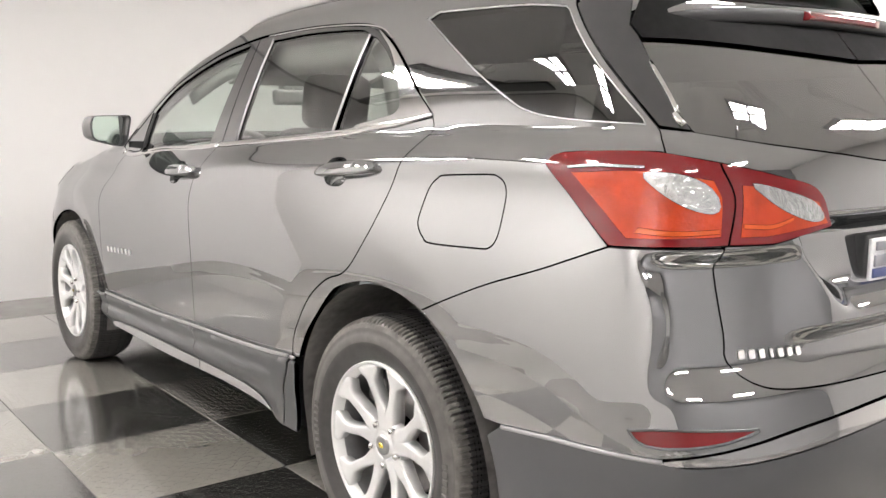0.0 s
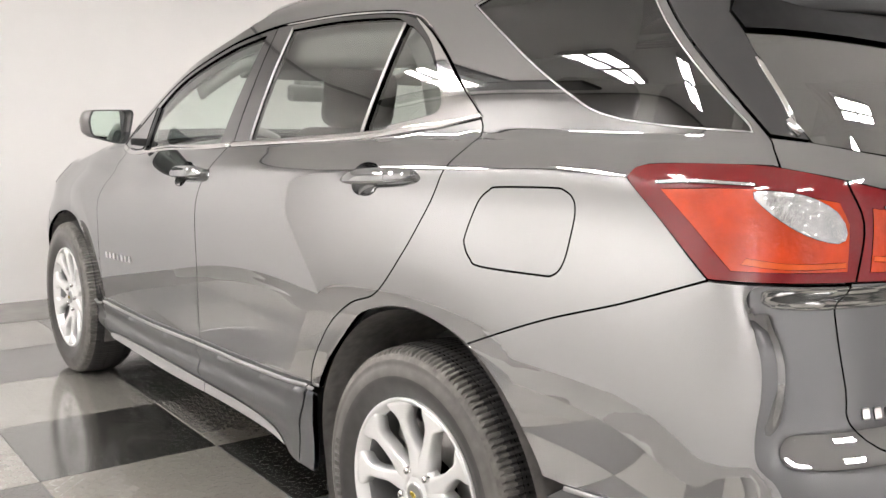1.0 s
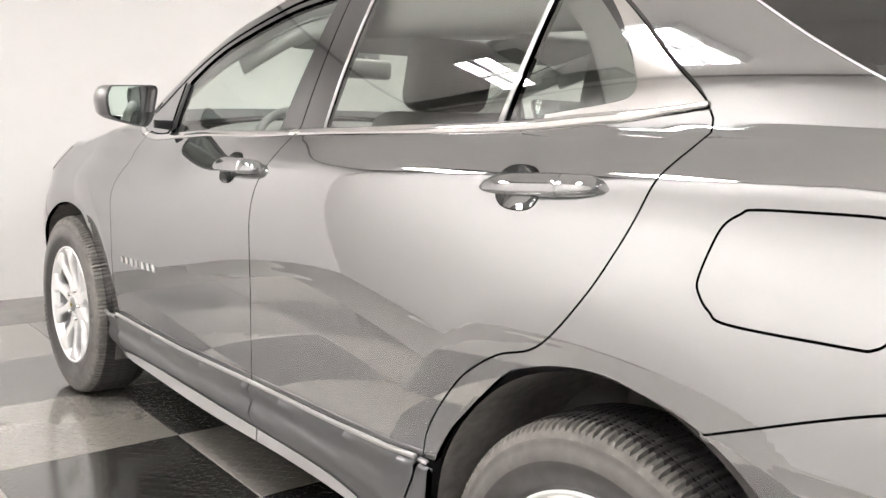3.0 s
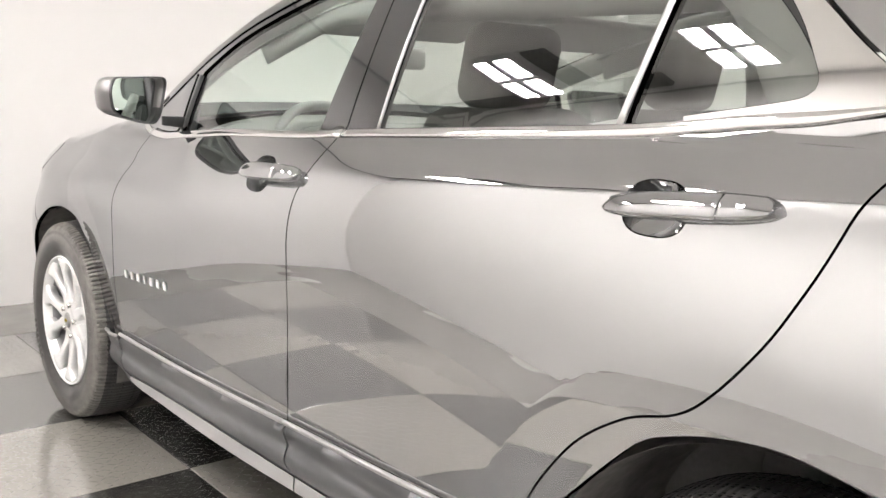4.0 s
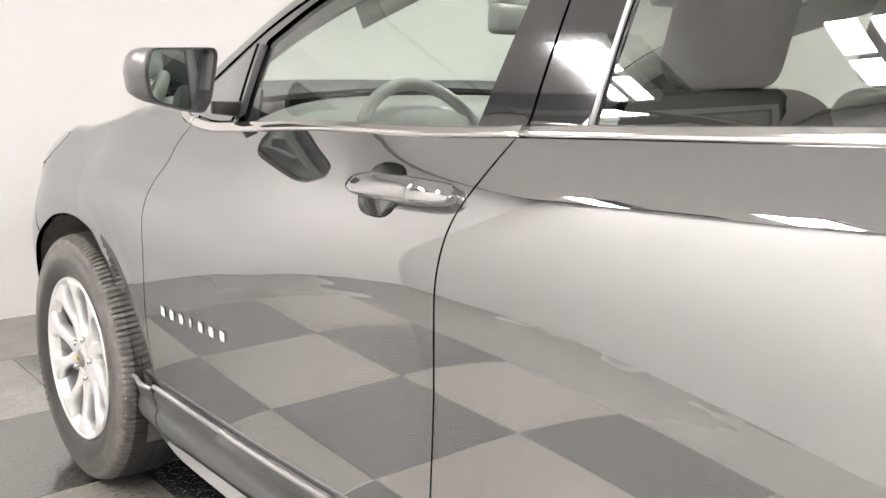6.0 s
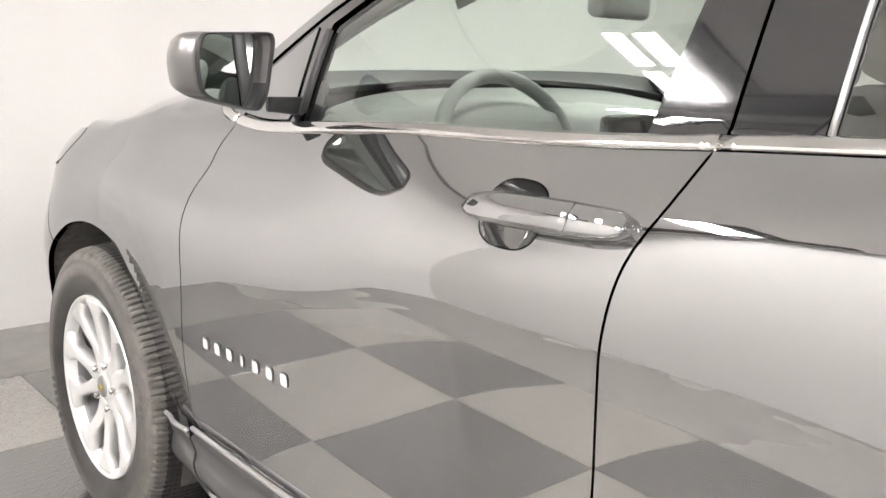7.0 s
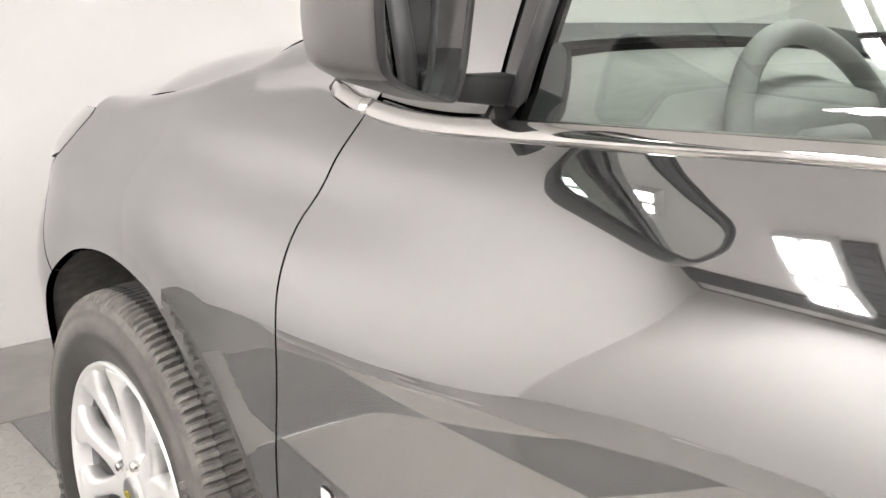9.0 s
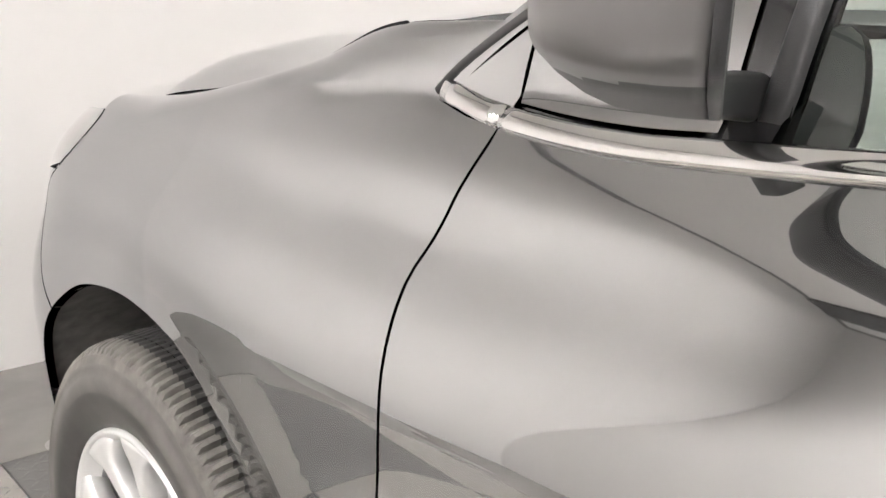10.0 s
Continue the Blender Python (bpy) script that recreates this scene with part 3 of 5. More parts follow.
def oval(s, z, a, b, n=28, power=1.0, tilt=0.0):
    out = []
    for i in range(n):
        t = 2 * math.pi * i / n
        c, d = math.cos(t), math.sin(t)
        u, v = a * math.copysign(abs(c) ** power, c), b * math.copysign(abs(d) ** power, d)
        out.append((s + u * math.cos(tilt) - v * math.sin(tilt), z + u * math.sin(tilt) + v * math.cos(tilt)))
    return np.array(out)


def cladding(s, z):
    """The lower moulding: a narrow ledge on top, then a face that falls back under."""
    p = side(s, z)
    topline = np.interp(s, SILL[::-1, 0], SILL[::-1, 1])
    u = (topline - z) / 0.15
    p[..., 0] -= 0.016 * smooth(0.0, 0.09, u) - (0.006 * smooth(0.10, 0.36, u) - 0.010 * smooth(0.34, 0.52, u) + 0.036 * smooth(0.55, 1.15, u)) * (0.12 + 0.88 * smooth(0.44, 0.72, s))
    return p


def trim_face(s, z):
    """The pale strip under the moulding, which leans out towards its foot."""
    crown = np.interp(s, TRIM_TOP[::-1, 0], TRIM_TOP[::-1, 1])
    p = cladding(s, crown)
    p[..., 0] -= 0.003 + 0.14 * (crown - z)
    p[..., 2] = z
    return p


# the pull bar across: (out, up): a broad face that leans up, a narrow one that turns under
SECTION = [(-0.014, 0.44), (-0.010, 0.50), (-0.003, 0.47), (0.004, 0.32), (0.009, 0.12), (0.0115, -0.08), (0.0115, -0.20), (0.009, -0.28), (0.003, -0.33), (-0.006, -0.37), (-0.014, -0.39), (-0.016, -0.34), (-0.016, 0.0)]


def door_handle(door, s, z, tilt, flip):
    """A pull bar over a cup: bar, fixed rear cap and the cup's lining."""
    centre = side(s, z)
    sgn = 1 if flip else -1
    n = 26
    handle = None
    for name, a, b, mat, tag in (("door_handle", -0.128, 0.062, PAINT, ""), ("handle_cap", 0.065, 0.128, PAINT, "")):
        rings = []
        for i in range(n + 1):
            u = a + (b - a) * i / n
            w = u / 0.128
            h = 0.047 * (1 - (0.30 if w > 0 else 0.45) * abs(w) ** 3)
            out = 0.036 * (1 - abs(w) ** 4 * 0.55) + 0.004
            if name == "door_handle":
                e = min(1, (u - a) / 0.012 + 0.25)
            else:
                e = min(1, (b - u) / 0.02 + 0.25)
            h *= math.sin(min(1, e) * math.pi / 2) ** 0.6
            ss, zz = s - u, z - u * math.tan(-tilt)
            base = side(ss, zz)
            ring = []
            for p, q in SECTION:
                ring.append((sgn * (-base[0] + out - 0.010 + p), base[1], base[2] + q * h))
            rings.append(ring if not flip else ring[::-1])
        ob = from_arrays(name, *loft(rings), mat, handle or door, tag)
        bm = bmesh.new()
        bm.from_mesh(ob.data)
        bmesh.ops.recalc_face_normals(bm, faces=bm.faces)
        bm.to_mesh(ob.data)
        bm.free()
        handle = handle or ob
    # cup lining
    verts, faces, rings = [], [], []
    ring = oval(s + 0.055, z - 0.008, 0.052, 0.038, 36, 0.75)
    for k in range(9):
        f = k / 8
        r = ring * 1.0
        mid = np.array([s + 0.055, z - 0.008])
        r = mid + (ring - mid) * math.cos(f * math.pi / 2 * 0.97)
        p = side(r[:, 0], r[:, 1])
        p[:, 0] += 0.024 * math.sin(f * math.pi / 2) ** 2
        p[:, 0] *= -sgn
        rings.append([tuple(v) for v in (p if not flip else p[::-1])])
    from_arrays("handle_cup", *loft(rings, True, False), PAINT, door)


def badge(door, flip):
    """A row of seven small chrome bars in place of the lettering."""
    for i in range(7):
        f = i / 6
        s, z = 2.092 - 0.300 * f, 0.626 + 0.021 * f
        o = oval(s, z, 0.0105 if i != 3 else 0.0045, 0.0110, 20, 0.35)
        panel("badge_bar", o, BADGE, door, "small bright chrome badge bar" if i == 0 else "", step=0.012, gap=0, hem=0.002, lift=0.0022, flip=flip)


def front_door(flip):
    hole = oval(1.300, 1.002, 0.052, 0.038, 36, 0.75)
    out = joined(SEAM_FRONT, cut(SILL, 2.195, 1.156), SEAM_MIDDLE[::-1], cut(BELT, 1.068, 2.203))
    door = panel("front_door", out, PAINT, car, "glossy grey front door", holes=[hole], flip=flip, step=0.014)
    panel("cladding", joined(cut(SILL, 2.195, 1.156), line((1.149, 0.407), (1.154, 0.366), (1.140, 0.332)), cut(TRIM_TOP, 1.138, 2.150) - np.array([0, 0.004]), line((2.170, 0.300), (2.186, 0.340))), CLAD, door, "dark grey lower moulding", fn=cladding, flip=flip, step=0.016)
    panel("lower_trim", joined(cut(TRIM_TOP, 2.160, 1.138), cut(TRIM_LOW, 1.133, 2.160)), SILVER, door, "pale silver lower edge", fn=trim_face, flip=flip, gap=0.001, step=0.02)
    strip("ledge_trim", cut(SILL, 2.192, 1.159) - np.array([0, 0.006]), SILVER, door, "", 0.010, 0.007, fn=cladding, lift=0.0115, flip=flip)
    strip("belt_chrome", cut(BELT, 2.200, 1.070) + np.array([0, 0.0065]), CHROME, door, "bright chrome belt moulding", 0.024, 0.009, flip=flip)
    glass_out = joined(cut(BELT, 1.166, 1.945) + np.array([0, 0.014]), line((1.938, 1.214)), flow([(1.934, 1.222), (1.760, 1.292), (1.600, 1.344), (1.350, 1.415), (1.150, 1.448), (1.112, 1.452)]))
    panel("window_pane", glass_out, CLEAR_GLASS, door, "clear green-tinted window pane", lift=-0.006, gap=-0.003, hem=0.004, flip=flip, step=0.03)
    frame_out = joined(cut(BELT, 1.066, 2.190) + np.array([0, 0.003]), flow([(2.190, 1.120), (1.980, 1.229), (1.760, 1.309), (1.600, 1.360), (1.350, 1.431), (1.150, 1.464), (1.055, 1.474)]))
    panel("window_frame", frame_out, GLOSS, door, "gloss black window frame", holes=[glass_out], flip=flip, step=0.02, gap=0.001, hem=0.02)
    sail = joined(cut(BELT, 1.985, 2.197) + np.array([0, 0.016]), flow([(2.197, 1.108), (1.985, 1.218)]))
    panel("sail_panel", sail, PAINT, door, "smooth grey mirror triangle", lift=0.003, gap=0.002, hem=0.006, flip=flip)
    inner = flow([(1.966, 1.060), (1.954, 1.105), (1.938, 1.128), (1.920, 1.124), (1.909, 1.098), (1.905, 1.060)], 0.01)
    panel("inner_sail", inner, SATIN, door, "dark inner mirror triangle", lift=-0.014, gap=0.0, hem=0.006, flip=flip, step=0.02)
    strip("mirror_post", flow([(1.955, 1.062), (1.950, 1.140), (1.945, 1.212)]), SATIN, door, "", 0.022, 0.007, flip=flip)
    door_handle(door, 1.245, 1.010, 0.05, flip)
    badge(door, flip)
    return door


def rear_door(flip):
    hole = oval(0.222, 1.060, 0.052, 0.038, 36, 0.75)
    out = joined(SEAM_MIDDLE, cut(SILL, 1.156, 0.419), SEAM_REAR[SEAM_REAR[:, 1] > 0.496][::-1], cut(BELT, -0.095, 1.068))
    door = panel("rear_door", out, PAINT, car, "glossy grey rear door", holes=[hole], flip=flip, step=0.013)
    panel("cladding", joined(cut(SILL, 1.154, 0.424), line((0.427, 0.470), (0.464, 0.395), (0.484, 0.310), (0.496, 0.262), (0.575, 0.268)), cut(TRIM_TOP, 0.612, 1.136) - np.array([0, 0.004]), line((1.152, 0.366), (1.147, 0.407))), CLAD, door, "dark grey lower moulding", fn=cladding, flip=flip, step=0.016)
    panel("lower_trim", joined(cut(TRIM_TOP, 1.134, 0.605), cut(TRIM_LOW, 0.605, 1.129)), SILVER, door, "pale silver lower edge", fn=trim_face, flip=flip, gap=0.001, step=0.02)
    strip("ledge_trim", cut(SILL, 1.153, 0.424) - np.array([0, 0.006]), SILVER, door, "", 0.010, 0.007, fn=cladding, lift=0.0115, flip=flip)
    belt = cut(BELT, 1.066, -0.092) + np.array([0, 0.0065])
    strip("belt_chrome", belt, CHROME, door, "bright chrome belt moulding", 0.024, 0.009, flip=flip, swell=0.024 - 0.012 * smooth(0.10, -0.09, belt[:, 0]))
    hook = flow([(0.175, 1.425), (0.255, 1.460), (0.40, 1.478), (0.66, 1.487), (0.99, 1.481)])
    strip("window_chrome", hook, CHROME, door, "", 0.006, 0.005, flip=flip)
    corner_out = joined(cut(BELT, 0.240, -0.088) + np.array([0, 0.010]), flow([(-0.088, 1.221), (-0.066, 1.239), (0.002, 1.288), (0.078, 1.351), (0.162, 1.408), (0.256, 1.456)]),
                        flow([(0.250, 1.449), (0.160, 1.392), (0.098, 1.326), (0.062, 1.268), (0.050, 1.240), (0.062, 1.221), (0.110, 1.209), (0.240, 1.186)]))
    panel("corner_chrome", corner_out, CHROME, door, "broad satin chrome window corner", lift=0.005, gap=0.0, hem=0.006, step=0.012, flip=flip)
    pane = joined(cut(BELT, 0.352, 0.962) + np.array([0, 0.014]), flow([(0.948, 1.462), (0.666, 1.470), (0.382, 1.462), (0.312, 1.448)]))
    panel("window_pane", pane, DARK_GLASS, door, "dark privacy window pane", lift=-0.006, gap=-0.003, hem=0.004, flip=flip, step=0.03)
    small = joined(line((0.344, 1.165), (0.296, 1.440)), flow([(0.262, 1.432), (0.185, 1.390), (0.110, 1.325), (0.055, 1.258), (0.040, 1.232), (0.060, 1.212), (0.110, 1.200)]), cut(BELT, 0.112, 0.330) + np.array([0, 0.014]))
    panel("quarter_pane", small, DARK_GLASS, door, "small dark privacy pane", lift=-0.006, gap=-0.003, hem=0.004, flip=flip, step=0.03)
    frame_out = joined(cut(BELT, -0.040, 1.063) + np.array([0, 0.003]), flow([(1.052, 1.474), (0.987, 1.478), (0.666, 1.484), (0.382, 1.473), (0.250, 1.449), (0.160, 1.404), (0.076, 1.345), (0.010, 1.285), (-0.040, 1.238)]))
    panel("window_frame", frame_out, GLOSS, door, "gloss black window frame", holes=[pane, small], flip=flip, step=0.02, gap=0.001, hem=0.02)
    strip("window_divider", flow([(0.356, 1.165), (0.328, 1.300), (0.304, 1.445)]), SILVER, door, "satin silver divider bar", 0.014, 0.004, flip=flip)
    strip("pillar_chrome", flow([(0.958, 1.124), (0.955, 1.300), (0.948, 1.470)]), SILVER, door, "", 0.007, 0.003, flip=flip)
    door_handle(door, 0.167, 1.068, 0.09, flip)
    return door


def frame_skin(s, v):
    return np.where((np.asarray(s) > 1.6)[..., None], side(s, v), skin(s, v))


def side_frame(flip):
    """Rear quarter, roof side and windscreen pillar in one pressing, with the rear side window."""
    roofside = np.array([(y, brow(np.array(y)) + 0.16) for y in np.linspace(1.18, -0.60, 40)])
    tail = flow(TAIL_LAMP[:3] + [(-0.884, 1.147)])
    foot = int(np.argmax(ARCH_REAR[:, 1] > 0.498))
    out = joined(SEAM_REAR[SEAM_REAR[:, 1] > 0.496][::-1], WINDOW_LINE, PILLAR, roofside, flow([(-0.640, 1.46), (-0.760, 1.320), (-0.850, 1.197), (-0.884, 1.147)]),
                 tail[::-1], line((-0.597, 1.118), (-0.778, 0.964)), BUMPER_SEAM[::-1], ARCH_REAR[foot:int(np.argmin(np.abs(ARCH_REAR[:, 0] + 0.226))) + 1][::-1])
    pane = joined(flow([(0.040, 1.470), (-0.098, 1.393), (-0.247, 1.311), (-0.381, 1.249), (-0.480, 1.224), (-0.612, 1.211), (-0.822, 1.203)]), flow([(-0.820, 1.215), (-0.730, 1.320), (-0.606, 1.452)]), flow([(-0.58, 1.462), (-0.3, 1.478), (0.0, 1.486)]))
    fuel = flow([(-0.170, 0.970), (-0.186, 1.039), (-0.216, 1.067), (-0.246, 1.076), (-0.402, 1.086), (-0.434, 1.083), (-0.457, 1.071), (-0.467, 1.046), (-0.4665, 1.000), (-0.4645, 0.964), (-0.457, 0.940), (-0.440, 0.926), (-0.408, 0.921), (-0.236, 0.914), (-0.200, 0.926), (-0.178, 0.946)], 0.007, True)
    sf = panel("quarter_panel", out, PAINT, car, "glossy grey rear quarter and roof side", fn=frame_skin, holes=[pane, fuel], flip=flip, step=0.013)
    low = SEAM_REAR[SEAM_REAR[:, 1] < 0.492] - np.array([0.002, 0])
    flange = joined(low, line((0.497, 0.266), (0.424, 0.262)), ARCH_REAR[(ARCH_REAR[:, 1] < 0.492) & (ARCH_REAR[:, 0] > 0)], line((0.380, 0.497), (0.412, 0.496)))
    panel("flange_cladding", flange, CLAD, sf, "dark grey lower moulding", fn=cladding, flip=flip, step=0.012, gap=0.001)
    strip("ledge_trim", flow([(0.411, 0.496), (0.387, 0.497)]), SILVER, sf, "", 0.010, 0.005, fn=cladding, lift=0.0095, flip=flip)
    panel("fuel_flap", fuel, PAINT, sf, "rounded grey fuel flap", flip=flip, gap=0.0022)
    panel("side_pane", pane, REAR_GLASS, sf, "dark privacy pane behind the rear door", fn=skin, lift=-0.006, gap=-0.003, hem=0.004, flip=flip, step=0.03)
    strip("pane_trim", np.vstack([pane, pane[:1]]), SILVER, sf, "thin bright pane edging", 0.0045, 0.0015, fn=skin, flip=flip)
    return sf


def wing(flip):
    """The front wing up to the bonnet's edge."""
    arch = ARCH_FRONT[ARCH_FRONT[:, 1] > 0.41]
    i = int(np.argmin(np.abs(arch[:, 0] - 3.080)))
    topline = np.array([(y, brow(np.array(y)) + 1.0) for y in np.linspace(3.215, 2.17, 36)])
    out = joined(SEAM_FRONT[::-1], line((2.250, 1.0325), (2.298, 1.040), (2.310, 1.049)), flow([(2.312, 1.060), (2.290, 1.25), (2.235, 1.6), (2.170, float(brow(np.array(2.17))) + 1.0)]), topline[::-1],
                 line((3.212, 0.955)), SEAM_NOSE, arch[:i + 1][::-1], line((2.300, 0.405)))
    w = panel("front_wing", out, PAINT, car, "glossy grey front wing", fn=skin, flip=flip, step=0.014)
    sail = joined(cut(BELT, 2.202, 2.292) + np.array([0, 0.003]), line((2.292, 1.050), (2.202, 1.117)))
    panel("sail_tip", sail, PAINT, w, "smooth grey corner", flip=flip, gap=0.001)
    strip("belt_tip", flow([(2.300, 1.0475), (2.250, 1.0395), (2.206, 1.0355)]), CHROME, w, "", 0.024, 0.009, fn=skin, flip=flip)
    strip("pillar_seal", flow([(2.312, 1.046), (2.285, 1.072), (2.240, 1.106), (2.185, 1.142)]), SATIN, w, "black pillar seal", 0.010, 0.005, flip=flip)
    low = joined(line((2.201, 0.404), (2.352, 0.392), (2.340, 0.303), (2.305, 0.236), (2.240, 0.233), (2.172, 0.272), (2.190, 0.335)))
    panel("cladding", low, CLAD, w, "dark grey lower moulding", fn=cladding, flip=flip, step=0.016)
    strip("ledge_trim", flow([(2.350, 0.388), (2.204, 0.402)]), SILVER, w, "", 0.010, 0.005, fn=cladding, lift=0.0095, flip=flip)
    return w


for mirrored in (False, True):
    front_door(mirrored)
    rear_door(mirrored)
    side_frame(mirrored)
    wing(mirrored)


def hood(s, v):
    x = v * hood_x(s)
    return np.stack([x, s + 0 * v, hood_z(s) + 0.95 * hood_crown(s) * (1 - np.abs(v) ** 4.2)], -1)


panel("bonnet", line((2.335, -0.998), (2.335, 0.998), (3.45, 0.99), (3.56, 0.5), (3.58, 0), (3.56, -0.5), (3.45, -0.99)), PAINT, car, "glossy grey bonnet", fn=hood, step=0.02, gap=0.008)


def tray(s, v):
    p = hood(s, v)
    p[..., 0] *= 1.03
    p[..., 2] -= 0.016
    return p


panel("bonnet_tray", line((2.38, -0.99), (2.38, 0.99), (3.5, 0.99), (3.5, -0.99)), DARK, car, "black tray under the bonnet", fn=tray, step=0.06)
# black strips added along the bonnet's side seams as the shade in the gap
for v in (-1.0, 1.0):
    strip("bonnet_seam_shade", flow([(2.42, v), (2.7, v), (3.12, v)]), DARK, car, "black strip standing for the shade in the bonnet seam", 0.0065, 0.0045, fn=hood)


def roof(s, v):
    p = skin(s, brow(s) + 0.162 + 0.838 * (1 - np.abs(v)))
    p[..., 0] = np.where(v > 0, -p[..., 0], p[..., 0])
    return p


panel("roof_panel", line((-0.62, -0.999), (-0.62, 0.999), (1.18, 0.999), (1.30, 0.5), (1.33, 0), (1.30, -0.5), (1.18, -0.999)), PAINT, car, "glossy grey roof", fn=roof, step=0.05)


def windscreen(s, v):
    """s from 0 at the roof to 1 at the bonnet; v from side to side."""
    k = np.clip((1 - s) * (len(PILLAR) - 1), 0, len(PILLAR) - 1)
    i = np.arange(len(PILLAR))
    ps, pz = np.interp(k, i, PILLAR[:, 0]), np.interp(k, i, PILLAR[:, 1])
    p = side(ps, pz)
    b = 1 - v ** 2
    return np.stack([p[..., 0] * -v, p[..., 1] + 0.075 * b * (1 - 0.85 * s), p[..., 2] + 0.05 * b], -1)


panel("windscreen", line((0.02, -0.99), (0.02, 0.99), (0.98, 0.99), (0.98, -0.99)), CLEAR_GLASS, car, "clear raked windscreen", fn=windscreen, step=0.05, hem=0.004, lift=-0.004)

def cowl(s, v):
    """The black grille panel between windscreen and bonnet."""
    p = windscreen(np.full_like(np.asarray(s, float), 0.985), v)
    q = hood(2.34 + 0 * s, v)
    return p + (q - p) * np.asarray(s)[..., None] - np.stack([0 * s, 0 * s, 0.012 * np.sin(math.pi * np.clip(s, 0, 1))], -1)


panel("cowl_panel", line((0.0, -0.99), (0.0, 0.99), (1.0, 0.99), (1.0, -0.99)), SATIN, car, "black plastic cowl panel", fn=cowl, step=0.06)

# dark inner shell behind the gaps
for mirrored in (False, True):
    shell = joined(ARCH_REAR[:1], line((0.50, 0.27), (2.25, 0.27)), ARCH_FRONT[ARCH_FRONT[:, 0] < 2.98], line((3.10, 0.75), (3.12, 0.95), (2.30, 1.0)), BELT, line((-0.20, 1.205), (-0.55, 1.13), (-0.60, 0.90)), ARCH_REAR[ARCH_REAR[:, 0] > -0.36][::-1])
    panel("inner_shell", shell, DARK, car, "black inner sheet metal", lift=-0.024, gap=0.003, hem=0.003, flip=mirrored, step=0.05)

# ---- tail ----
CREASE = spline([(0.50, -0.80), (0.60, -0.812), (0.684, -0.832), (0.770, -0.858), (0.846, -0.864), (0.962, -0.812), (1.05, -0.78)])


SHELF = 0.034  # how far the tail stands back above the bumper's shelf


def bumper(s, z):
    """The rear bumper: a crease turns the flank into the tail, with a hollow above the reflector."""
    p = side(s, z)
    c = CREASE(np.clip(z, 0.5, 1.05)) - s
    d = np.clip(c, 0, 1)
    ridge = 0.006 * np.exp(-(c / 0.045) ** 2) * smooth(0.60, 0.70, z)
    p[..., 0] -= ridge * 0.7
    p[..., 1] += -ridge * 0.7 + SHELF * smooth(0.0, 0.10, d) * smooth(0.655, 0.755, z) * smooth(0.972, 0.915, z)
    return p


def tailgate(s, z):
    """The tailgate, hollowed round the number plate under a sharp lower brow."""
    p = side(s, z)
    edge = 0.785 + 0.19 * smooth(-1.45, -1.12, s)
    p[..., 1] += 0.070 * smooth(-1.14, -1.34, s) * smooth(0.0, 0.10, z - edge) * smooth(1.03, 0.96, z)
    p[..., 1] += SHELF * smooth(0.655, 0.755, z) * smooth(0.972, 0.915, z) * smooth(-1.34, -1.14, s)
    p[..., 1] += SHELF * smooth(0.655, 0.735, z) * smooth(0.80, 0.745, z) * smooth(-1.14, -1.34, s)
    return p


